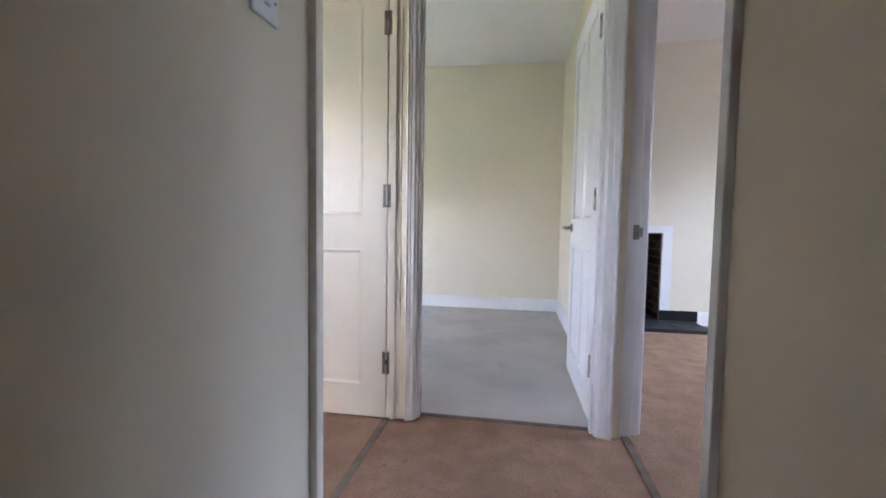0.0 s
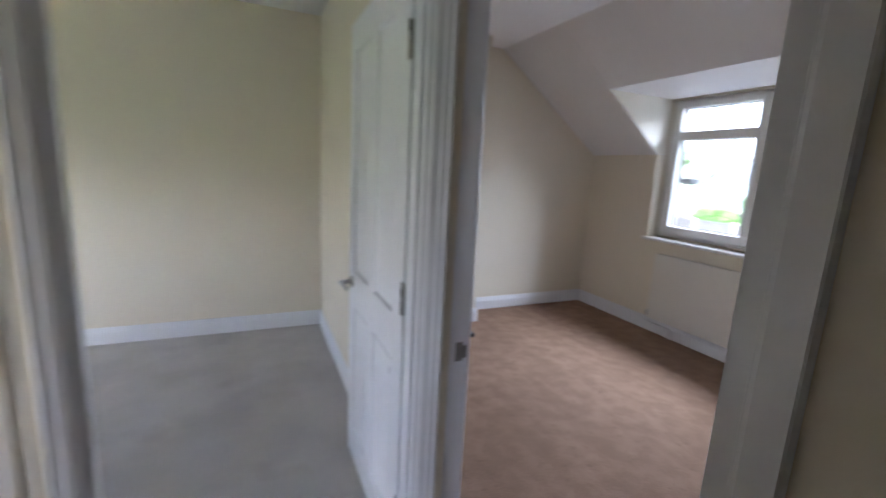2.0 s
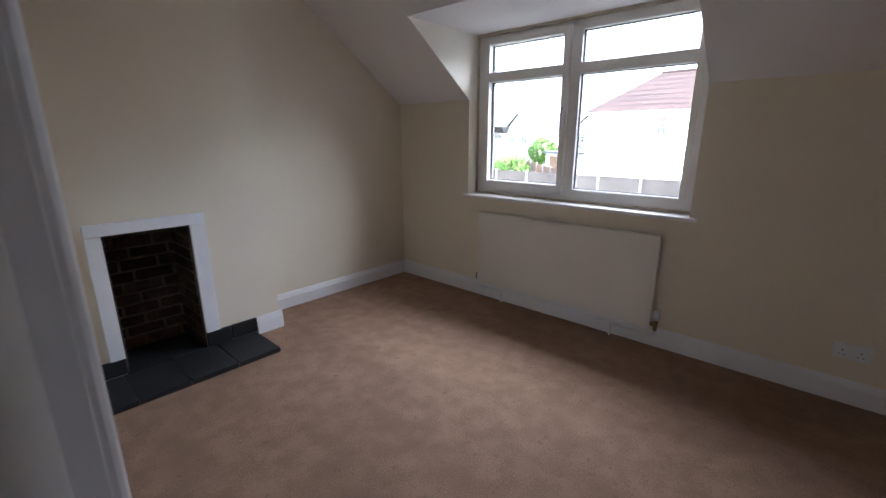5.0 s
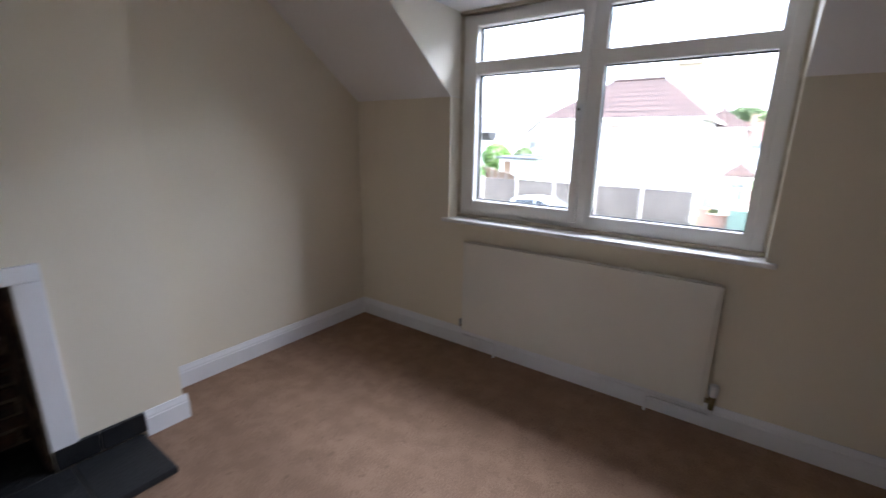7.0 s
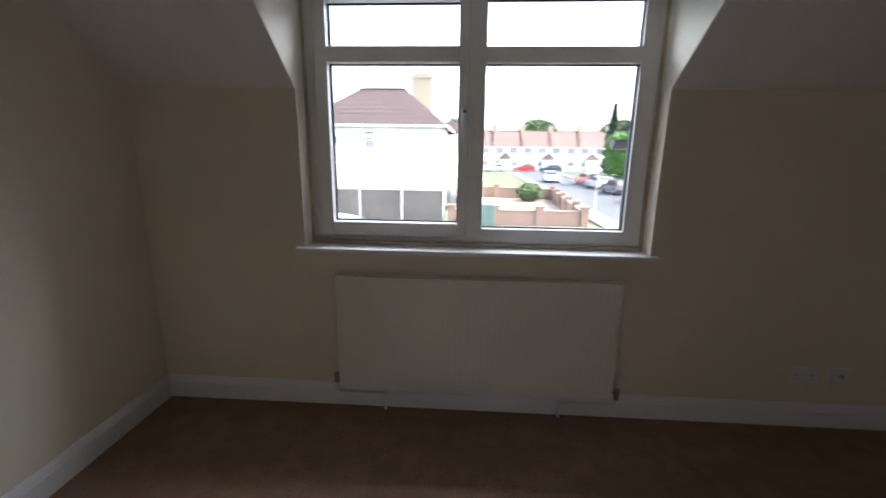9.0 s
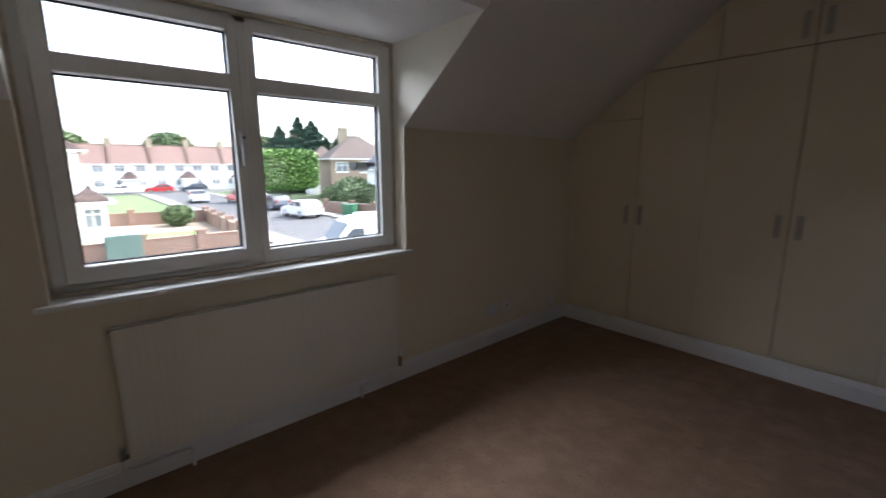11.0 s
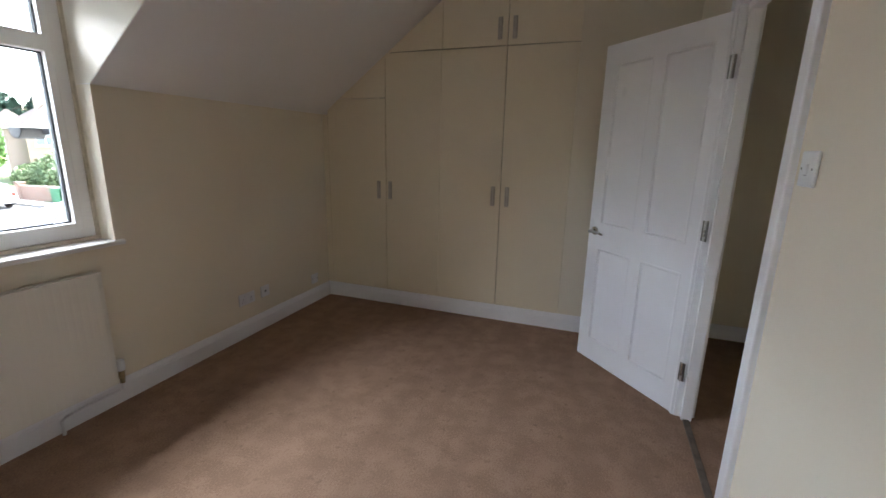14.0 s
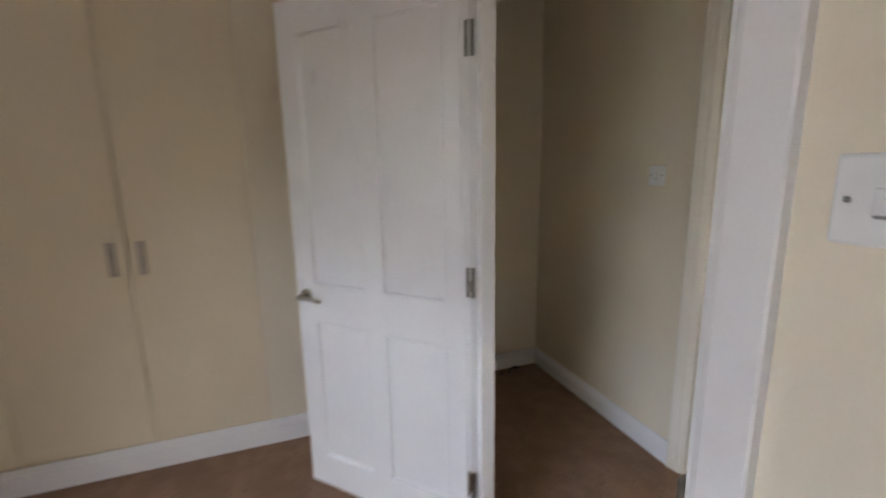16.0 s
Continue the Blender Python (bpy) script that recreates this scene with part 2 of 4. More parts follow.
def bevelled(bm, width=0.003, segments=2):
    bmesh.ops.remove_doubles(bm, verts=bm.verts, dist=1e-6)
    sharp = [e for e in bm.edges if len(e.link_faces) == 2 and e.calc_face_angle(0) > 0.5]
    bmesh.ops.bevel(bm, geom=sharp, offset=width, segments=segments, affect="EDGES", profile=0.5)
    return bm


def mesh_of(name, bm, material, smooth=False):
    bmesh.ops.recalc_face_normals(bm, faces=bm.faces)
    me = bpy.data.meshes.new(name)
    bm.to_mesh(me)
    bm.free()
    me.materials.append(material)
    if smooth:
        for p in me.polygons:
            p.use_smooth = True
    return me


def part(name, bm, material, parent=None, label="", smooth=False):
    ob = new(name, mesh_of(name, bm, material, smooth))
    ob.parent = parent
    if label:
        ob["label"] = label
    return ob


def thing(name, label, category, m=None, group="", kind=""):
    ob = new(name)
    ob.empty_display_size = 0.1
    if m is not None:
        ob.matrix_basis = m
    return tagged(ob, label, category, group, kind)


def structure(name, bm, material, label="", category=""):
    return tagged(part(name, bm, material), label, category or name.split("_")[0], kind="structure")


# ---- plan of the house (metres, bedroom floor at 0) ----
EX, NY, SY, WX = 3.68, 4.262, -0.066, 0.885      # bedroom inner faces
LX0, LX1, LY0, LY1 = -0.14, 0.802, -0.36, 1.64   # landing inner faces
KNEE, CEILING, PITCH = 1.622, 2.52, 0.735
SLOPE_X = EX - (CEILING - KNEE) / PITCH
DN, DS, DZ = 3.44, 1.752, 2.112                 # dormer cheeks and dormer ceiling
DX = EX - (DZ - KNEE) / PITCH
GROUND = -2.7
B0, B1 = 0.860, 1.685                              # bedroom doorway along y
G0, G1 = -0.065, 0.70                            # second bedroom doorway along x
FX0, FX1, FZ = 1.247, 1.680, 0.832                # fireplace opening
BRX = 2.172                                      # chimney breast edge
GY, GE, GN = 1.765, 0.81, 4.295                   # second bedroom inner faces
C0, C1 = 0.86, 1.635                             # third doorway along y
HEAD = 1.985

# floors
structure("floor_bedroom", boxes((0.83, EX + 0.02, -0.62, 4.34, -0.2, 0)), CARPET, "worn beige-brown fitted carpet with faint stains", "carpet")
structure("floor_landing", boxes((-1.3, 0.83, LY0 - 0.1, 1.70, -0.2, -0.0)), CARPET, "worn beige-brown fitted landing carpet", "carpet")
structure("floor_second_bedroom", boxes((-2.6, 0.83, 1.70, 4.34, -0.2, 0.0)), CARPET_GREY, "pale grey fitted carpet with faint marks", "carpet")
structure("threshold_bedroom", bevelled(boxes((0.816, 0.848, B0 - 0.0, B1, 0, 0.006)), 0.003), STRIP, "narrow brown carpet strip across the doorway", "threshold strip")
structure("threshold_second_bedroom", bevelled(boxes((G0, G1, 1.686, 1.714, 0, 0.006)), 0.003), STRIP, "narrow brown carpet strip across the doorway", "threshold strip")
structure("threshold_third_room", bevelled(boxes((LX0 - 0.07, LX0 - 0.04, C0, C1, 0, 0.006)), 0.003), STRIP, "narrow brown carpet strip across the doorway", "threshold strip")

# walls
W0 = WX - LX1
structure("wall_bedroom_west", boxes((LX1, WX, -0.72, B0 - 0.03, 0, CEILING), (LX1, WX, B1 + 0.03, GY, 0, CEILING), (LX1, WX, B0 - 0.03, B1 + 0.03, HEAD + 0.03, CEILING), (GE, WX, GY, 4.42, 0, CEILING)), CREAM, "cream painted plaster wall with a doorway", "wall")
structure("wall_landing_north", boxes((LX0 - 0.1, G0 - 0.03, LY1, GY, 0, CEILING), (G1 + 0.03, LX1, LY1, GY, 0, CEILING), (G0 - 0.03, G1 + 0.03, LY1, GY, HEAD + 0.03, CEILING), (-1.3, LX0 - 0.1, 1.70, GY, 0, CEILING), (-2.7, -1.3, 1.68, GY, 0, CEILING)), CREAM, "cream painted plaster wall with a doorway", "wall")
structure("wall_landing_west", boxes((LX0 - 0.1, LX0, LY0 - 0.1, C0 - 0.03, 0, CEILING), (LX0 - 0.1, LX0, C0 - 0.03, LY1, HEAD + 0.03, CEILING)), CREAM, "cream painted plaster wall with a doorway", "wall")
structure("wall_landing_south", boxes((LX0, LX1, LY0 - 0.1, LY0, 0, CEILING)), CREAM, "cream painted plaster wall", "wall")
structure("wall_third_room", boxes((-1.4, LX0 - 0.1, LY0 - 0.1, LY0, 0, CEILING), (-1.4, -1.3, LY0, 0.3, 0, CEILING), (-1.4, -1.3, 0.8, 1.68, 0, CEILING), (-1.4, -1.3, 0.3, 0.8, 0, 1.1), (-1.4, -1.3, 0.3, 0.8, 1.55, CEILING)), CREAM, "cream painted plaster wall with a window opening", "wall")
bm = bmesh.new()
prism(bm, [(WX, 0), (EX + 0.27, 0), (EX + 0.27, KNEE), (EX, KNEE), (SLOPE_X, CEILING), (WX, CEILING)], 4.345, 4.42, "y")
prism(bm, [(BRX, 0), (EX, 0), (EX, KNEE), (SLOPE_X, CEILING), (BRX, CEILING)], NY, 4.345, "y")
structure("wall_bedroom_north", bm, CREAM, "cream painted plaster wall beside the chimney breast", "wall")
structure("wall_second_bedroom_north", boxes((-2.7, GE, GN, 4.42, 0, CEILING)), CREAM, "pale cream painted plaster wall", "wall")
structure("wall_second_bedroom_west", boxes((-2.7, -2.6, GY, 2.35, 0, CEILING), (-2.7, -2.6, 3.25, GN, 0, CEILING), (-2.7, -2.6, 2.35, 3.25, 0, 0.85), (-2.7, -2.6, 2.35, 3.25, 1.62, CEILING)), CREAM, "cream painted plaster wall with a window opening", "wall")
structure("chimney_breast", boxes((WX, FX0, 3.965, 4.345, 0, CEILING), (FX1, BRX, 3.965, 4.345, 0, CEILING), (FX0, FX1, 3.965, 4.345, FZ, CEILING)), CREAM, "cream painted chimney breast with a fireplace opening", "chimney breast")
structure("wall_bedroom_east", boxes((EX, EX + 0.27, -0.72, DS, 0, KNEE), (EX, EX + 0.27, DN, 4.345, 0, KNEE), (EX, EX + 0.27, DS, DN, 0, 0.84)), CREAM, "cream painted knee wall under the window", "wall")
bm = bmesh.new()
for lo, hi in ((DS - 0.12, DS), (DN, DN + 0.12)):
    prism(bm, [(DX, DZ + 0.003), (EX, KNEE + 0.003), (EX + 0.002, KNEE + 0.004), (EX + 0.27, KNEE + 0.004), (EX + 0.27, DZ + 0.12), (DX, DZ + 0.12)], lo + 0.001, hi, "y")
structure("wall_dormer_cheeks", bm, mat("dormer_white_emulsion", (0.78, 0.73, 0.63), 0.75, (0.75, 0.7, 0.6), 1.3, 220, 0.05, 0.06), "off-white painted dormer cheeks beside the window", "wall")
structure("wall_bedroom_south", boxes((WX, 1.5865, -0.16, SY, 0, CEILING), (1.582, 2.6, -0.16, SY, 2.437, CEILING), (WX, EX, -0.72, -0.64, 0, CEILING)), CREAM, "cream painted wall beside the wardrobe", "wall")

# ceilings
bm = boxes((WX, SLOPE_X, -0.72, 4.345, CEILING, CEILING + 0.12))
for lo, hi, x1 in ((-0.72, DS - 0.003, EX + 0.27), (DN + 0.003, 4.345, EX + 0.27), (DS, DN, DX)):
    z1 = CEILING - (x1 - SLOPE_X) * PITCH
    prism(bm, [(SLOPE_X, CEILING), (x1, z1), (x1, z1 + 0.12), (SLOPE_X, CEILING + 0.12)], lo, hi, "y")
structure("ceiling_bedroom", bm, CEIL, "white painted ceiling sloping down to the window wall", "ceiling")
structure("ceiling_dormer", boxes((DX + 0.002, EX + 0.27, DS, DN, DZ, DZ + 0.12)), CEIL, "white painted dormer ceiling", "ceiling")
structure("ceiling_landing", boxes((LX0 - 0.1, WX, LY0 - 0.1, GY, CEILING, CEILING + 0.12), (-1.4, LX0 - 0.1, LY0 - 0.1, GY, CEILING, CEILING + 0.12)), CEIL, "white painted landing ceiling", "ceiling")
structure("ceiling_second_bedroom", boxes((-2.7, WX, GY, 4.42, CEILING, CEILING + 0.12)), CEIL, "white painted ceiling", "ceiling")


# skirting with a moulded top
def skirting(name, runs, h=0.125, d=0.018):
    """Runs: (x0, y0, x1, y1) along a wall, with the room on the left of the run."""
    bm = bmesh.new()
    for x0, y0, x1, y1 in runs:
        a, b = Vector((x0, y0, 0)), Vector((x1, y1, 0))
        u = (b - a).normalized()
        n = Vector((-u.y, u.x, 0))
        prof = [(0, 0), (d, 0), (d, h * 0.7), (d * 0.82, h * 0.74), (d * 0.82, h * 0.8), (d * 0.5, h * 0.92), (d * 0.35, h), (0, h)]
        q0 = [bm.verts.new(a + n * p + Vector((0, 0, z))) for p, z in prof]
        q1 = [bm.verts.new(b + n * p + Vector((0, 0, z))) for p, z in prof]
        bm.faces.new(q0)
        bm.faces.new(q1[::-1])
        for i in range(len(prof)):
            j = (i + 1) % len(prof)
            bm.faces.new((q0[i], q1[i], q1[j], q0[j]))
    return structure(name, bm, GLOSS, "white gloss moulded skirting board", "skirting")


skirting("baseboard_bedroom", [(EX, SY, EX, NY), (EX, NY, BRX, NY), (BRX, NY, BRX, 3.9655), (BRX + 0.0185, 3.965, 2.003, 3.965), (WX, 3.60, WX, B1 + 0.085), (WX, SY, EX, SY), (WX, B0 - 0.075, WX, SY)])
skirting("baseboard_second_bedroom", [(GE, GY, GE, GN), (GE, GN, -2.6, GN), (-2.6, GN, -2.6, GY)])
skirting("baseboard_landing", [(LX0, C0 - 0.075, LX0, LY0), (LX0, LY0, LX1, LY0), (LX1, LY0, LX1, B0 - 0.075)], 0.11)


# doorways: lining, stop and architraves
def doorway(name, m, w, t, paint, plain=False, stop=0.012, s0=0.02, s1=0.045, left=0.065, right=0.065, left_back=0.065, right_back=0.065):
    """Local x across the opening, y from the landing face (0) into the room (t)."""
    d = thing(name, "white gloss painted door frame with moulded architraves", "door frame", m, kind="structure")
    for nm, b in (("jamb", (-0.03, 0, -0.001, t + 0.001, 0, HEAD)), ("jamb", (w, w + 0.03, -0.001, t + 0.001, 0, HEAD)), ("head", (-0.03, w + 0.03, -0.001, t + 0.001, HEAD, HEAD + 0.03))):
        part(nm, bevelled(boxes(b), 0.002), paint, d)
    for b in ((0, stop, s0, t - s1, 0, HEAD), (w - stop, w, s0, t - s1, 0, HEAD), (stop, w - stop, s0, t - s1, HEAD - stop, HEAD)):
        part("door_stop", bevelled(boxes(b), 0.002), paint, d)
    for y, s, l, r in ((0, -1, left, right), (t, 1, left_back, right_back)):
        for x0, x1, flip in ((-0.008 - l, -0.008, False), (w + 0.008, w + 0.008 + r, True)):
            k = x1 - x0
            prof = [(0, 0), (0, 0.02), (0.15 * k, 0.022), (0.22 * k, 0.017), (0.45 * k, 0.016), (0.52 * k, 0.012), (0.85 * k, 0.011), (0.93 * k, 0.007), (k, 0.005), (k, 0)]
            if plain:
                prof = [(0, 0), (0, 0.016), (0.04 * k, 0.019), (0.8 * k, 0.018), (0.94 * k, 0.014), (k, 0.008), (k, 0)]
            pts = [((x0 + p) if not flip else (x1 - p), y + s * q) for p, q in prof]
            part("architrave", prism(bmesh.new(), pts, 0, HEAD + 0.073, "z"), paint, d)
        zz = HEAD + 0.008
        prof = [(0, 0), (0, 0.005), (0.005, 0.007), (0.01, 0.011), (0.03, 0.012), (0.036, 0.016), (0.05, 0.017), (0.055, 0.022), (0.065, 0.02), (0.065, 0)]
        part("architrave_head", prism(bmesh.new(), [(y + s * q, zz + p) for p, q in prof], -0.008, w + 0.008, "x"), paint, d)
    return d


# local x runs along -y for the bedroom frame seen from the landing, so its matrix turns -90 degrees about z
frame_bed = doorway("door_frame_1", pose(LX1, B1, 0, 0, 0, -90), B1 - B0, W0, GLOSS, True, 0.03, 0.004, 0.03, left=0.03, right=0.05, left_back=0.08)
frame_grey = doorway("door_frame_2", pose(G0, LY1, 0), G1 - G0, 0.105, GLOSS, left=0.04, right=0.06)
frame_west = doorway("door_frame_3", pose(LX0, C0, 0, 0, 0, 90), C1 - C0, 0.1, GLOSS_WARM, right=0.02)


# four-panel doors
def door(name, m, paint, label, width=0.756, height=1.965, stile=0.087):
    d = thing(name, label, "door", m)
    s, mu, z0 = stile, 0.074, 0.006
    pw = (width - 2 * s - mu) / 2
    rows = ((0.145, 0.765), (0.915, 1.855))
    t = 0.04
    bm = bmesh.new()
    box(bm, 0, s, -t, 0, z0, height)
    box(bm, width - s, width, -t, 0, z0, height)
    for a, b in ((z0, rows[0][0]), (rows[0][1], rows[1][0]), (rows[1][1], height)):
        box(bm, s, width - s, -t, 0, a, b)
    for a, b in rows:
        box(bm, s + pw, s + pw + mu, -t, 0, a, b)
    leaf = part("leaf", bm, paint, d)
    for x0 in (s, s + pw + mu):
        for a, b in rows:
            bm = bmesh.new()
            for side in (0, 1):
                y = 0 if side == 0 else -t
                sg = -1 if side == 0 else 1
                rings = []
                for inset, depth in ((0, 0), (0.002, -0.002), (0.009, -0.0025), (0.014, 0.006), (0.02, 0.009)):
                    rings.append([bm.verts.new((xx, y + sg * depth, zz)) for xx, zz in ((x0 + inset, a + inset), (x0 + pw - inset, a + inset), (x0 + pw - inset, b - inset), (x0 + inset, b - inset))])
                for q, r in zip(rings, rings[1:]):
                    for i in range(4):
                        bm.faces.new((q[i], q[(i + 1) % 4], r[(i + 1) % 4], r[i]))
                bm.faces.new(rings[-1])
            part("panel", bm, paint, d)
    for side in (0, 1):
        y, sg = (0, 1) if side == 0 else (-t, -1)
        hx, hz = width - 0.055, 0.87
        h = part("door_handle", tube(bmesh.new(), [(hx, y, hz), (hx, y + sg * 0.008, hz), (hx, y + sg * 0.01, hz)], [0.026, 0.026, 0.022], 20), CHROME, d, "brushed steel lever handle", True)
        part("lever", tube(bmesh.new(), [(hx, y + sg * 0.008, hz), (hx, y + sg * 0.042, hz), (hx - 0.006, y + sg * 0.052, hz), (hx - 0.03, y + sg * 0.054, hz + 0.004), (hx - 0.07, y + sg * 0.05, hz + 0.002), (hx - 0.11, y + sg * 0.046, hz - 0.006)], [0.01, 0.01, 0.011, 0.0095, 0.008, 0.006], 12), CHROME, h, "", True)
    for hz in (0.258, 1.0, 1.735):
        h = part("hinge", boxes((0.003, 0.017, 0.0005, 0.002, hz - 0.05, hz + 0.05), (-0.017, -0.004, 0.0005, 0.002, hz - 0.05, hz + 0.05)), STEEL_DARK, d, "worn steel butt hinge")
        for k in range(5):
            part("knuckle", tube(bmesh.new(), [(-0.003, 0.005, hz - 0.05 + k * 0.02 + 0.001), (-0.003, 0.005, hz - 0.05 + k * 0.02 + 0.019)], 0.0055, 10), CHROME, h)
    return d


door_bed = door("door_1", pose(WX - 0.004, B0 + 0.001, 0, 0, 0, -47.2), GLOSS, "open white gloss four-panel door with steel lever handle", 0.778)
door_grey = door("door_2", pose(G1 + 0.0, GY + 0.006, 0, 0, 0, 90.5), GLOSS, "wide open white gloss four-panel door with lever handle")
door_west = door("door_3", pose(LX0 - 0.06, C1 - 0.012, 0, 0, 0, 180), GLOSS_WARM, "open cream-white four-panel door folded into the room", stile=0.112)

# strike plates
sp = tagged(part("strike_plate", bevelled(boxes((WX - 0.056, WX - 0.032, B1 - 0.0325, B1 - 0.029, 0.83, 0.89), (WX - 0.034, WX - 0.02, B1 - 0.036, B1 - 0.029, 0.84, 0.88)), 0.001, 1), STEEL_DARK), "small worn steel latch plate on the door jamb", "strike plate")
sp2 = tagged(part("strike_plate", bevelled(boxes((G0 - 0.001, G0 + 0.003, LY1 + 0.03, LY1 + 0.055, 0.88, 1.04)), 0.001, 1), STEEL_DARK), "tall worn steel latch plate on the door jamb", "strike plate")


# ---- bedroom window ----
win = thing("window_1", "white upvc window with two tall panes and fanlights", "window", kind="structure")
FXA, FXB, GX = 3.795, 3.875, 3.835
Y0, Y1 = DS + 0.012, DN - 0.01
Z0, Z1 = 0.885, 2.094
YM0, YM1 = 2.565, 2.682
part("window_frame", bevelled(boxes((FXA, FXB, Y0, 1.82, Z0, Z1), (FXA, FXB, 3.37, Y1, Z0, Z1), (FXA, FXB, YM0 + 0.025, YM1 - 0.03, Z0, Z1), (FXA, FXB, 1.82, YM0 + 0.025, Z0, 0.945), (FXA, FXB, YM1 - 0.03, 3.37, Z0, 0.92), (FXA, FXB, 1.82, 3.37, 2.06, Z1), (FXA, FXB, 1.82, YM0 + 0.025, 1.77, 1.81)), 0.006, 2), UPVC, win)
panes = [(1.845, YM0, 0.962, 1.752, False), (YM1, 3.32, 0.985, 1.752, True), (1.845, YM0, 1.825, 2.03, False), (YM1, 3.32, 1.825, 2.02, True)]
part("sash", bevelled(boxes((FXA - 0.018, FXB - 0.01, YM1 - 0.045, YM1, 0.915, 2.075), (FXA - 0.018, FXB - 0.01, 3.32, 3.385, 0.915, 2.075), (FXA - 0.018, FXB - 0.01, YM1, 3.32, 0.915, 0.985), (FXA - 0.018, FXB - 0.01, YM1, 3.32, 1.752, 1.825), (FXA - 0.018, FXB - 0.01, YM1, 3.32, 2.02, 2.075)), 0.007, 2), UPVC, win, "white upvc opening sash")
part("fixed_bead", bevelled(boxes((FXA - 0.004, FXB - 0.01, YM0, YM0 + 0.035, 0.93, 2.07), (FXA - 0.004, FXB - 0.01, 1.815, 1.845, 0.93, 2.07), (FXA - 0.004, FXB - 0.01, 1.845, YM0, 0.93, 0.962), (FXA - 0.004, FXB - 0.01, 1.845, YM0, 1.752, 1.825), (FXA - 0.004, FXB - 0.01, 1.845, YM0, 2.03, 2.07)), 0.005, 2), UPVC, win)
for a, b, c, d, _ in panes:
    p = part("pane", boxes((GX, GX + 0.006, a - 0.006, b + 0.006, c - 0.006, d + 0.006)), glass_m, win, "clear window pane")
    p.visible_shadow = False
    g = 0.006
    part("gasket", boxes((GX - 0.006, GX + 0.012, a - 0.002, a + g, c, d), (GX - 0.006, GX + 0.012, b - g, b + 0.002, c, d), (GX - 0.006, GX + 0.012, a + g, b - g, c - 0.002, c + g), (GX - 0.006, GX + 0.012, a + g, b - g, d - g, d + 0.002)), SEAL, win, "black rubber gasket")
wh = part("window_handle", bevelled(boxes((FXA - 0.034, FXA - 0.018, 2.642, 2.672, 1.48, 1.56)), 0.006), PLASTIC, win, "white locking window handle")
part("lever", bevelled(boxes((FXA - 0.055, FXA - 0.034, 2.646, 2.668, 1.39, 1.55)), 0.008), PLASTIC, wh)
part("lock_button", tube(bmesh.new(), [(FXA - 0.055, 2.657, 1.53), (FXA - 0.06, 2.657, 1.53)], 0.008, 12), STEEL_DARK, wh)
part("sealant", boxes((FXA - 0.012, FXA + 0.01, Y0 - 0.012, Y0 + 0.002, Z0, Z1), (FXA - 0.012, FXA + 0.01, Y1 - 0.004, Y1 + 0.012, Z0, Z1)), CAULK, win, "yellowed sealant bead")
part("head_batten", bevelled(boxes((FXA - 0.03, FXB, Y0 - 0.01, Y1 + 0.01, Z1, DZ)), 0.003), CAULK, win, "yellowed timber batten above the frame")
part("frame_foot", bevelled(boxes((FXA - 0.022, FXB, Y0 - 0.01, Y1 + 0.01, 0.868, 0.886)), 0.003), CAULK, win, "grubby sealed edge under the frame")
part("window_sill", bevelled(boxes((3.655, 3.80, DS - 0.042, DN + 0.045, 0.843, 0.868)), 0.008, 3), BOARD, win, "white painted window board with rounded nose")
structure("outer_sill", boxes((3.80, 4.02, DS - 0.02, DN + 0.02, 0.842, 0.882)), UPVC, "white outer window sill", "sill")

# ---- radiator ----
rad = thing("radiator", "cream-white enamel panel radiator under the window", "radiator")
RY0, RY1, RZ0, RZ1, RX = 1.878, 3.275, 0.14, 0.74, 3.61
bm = bmesh.new()
n = 42
pts = [(RX + 0.006, RY0)]
for i in range(n):
    a = RY0 + 0.02 + (RY1 - RY0 - 0.04) * i / n
    w = (RY1 - RY0 - 0.04) / n
    pts += [(RX, a + 0.14 * w), (RX, a + 0.66 * w), (RX + 0.0005, a + 0.78 * w), (RX + 0.0005, a + 0.98 * w)]
pts += [(RX + 0.006, RY1), (RX + 0.016, RY1), (RX + 0.016, RY0)]
prism(bm, pts, RZ0 + 0.012, RZ1 - 0.012, "z")
box(bm, RX + 0.002, RX + 0.016, RY0, RY1, RZ0, RZ0 + 0.012)
box(bm, RX + 0.002, RX + 0.016, RY0, RY1, RZ1 - 0.012, RZ1)
part("front_panel", bm, RAD, rad, "fluted cream-white enamel panel")
part("back_panel", bevelled(boxes((RX + 0.046, RX + 0.056, RY0 + 0.01, RY1 - 0.01, RZ0, RZ1)), 0.003), RAD, rad)
bm = bmesh.new()
for i in range(60):
    y = RY0 + 0.03 + i * (RY1 - RY0 - 0.06) / 59
    box(bm, RX + 0.018, RX + 0.045, y, y + 0.004, RZ0 + 0.03, RZ1 - 0.014)
part("fins", bm, RAD, rad)
part("top_grille", boxes(*[(RX + 0.012, RX + 0.05, RY0 + 0.02 + k * 0.0245, RY0 + 0.034 + k * 0.0245, RZ1 - 0.012, RZ1 - 0.008) for k in range(57)], (RX + 0.026, RX + 0.032, RY0 + 0.02, RY1 - 0.02, RZ1 - 0.012, RZ1 - 0.007)), PLASTIC_GREY, rad, "slotted top grille")
for a in (RY0 + 0.001, RY1 - 0.013):
    part("end_cap", bevelled(boxes((RX + 0.017, RX + 0.045, a, a + 0.012, RZ0 + 0.02, RZ1 - 0.01)), 0.003), RAD, rad)
for y in (RY0 + 0.25, RY1 - 0.25):
    part("bracket", boxes((RX + 0.057, EX, y, y + 0.03, RZ0 + 0.02, RZ1 - 0.05)), STEEL_DARK, rad)
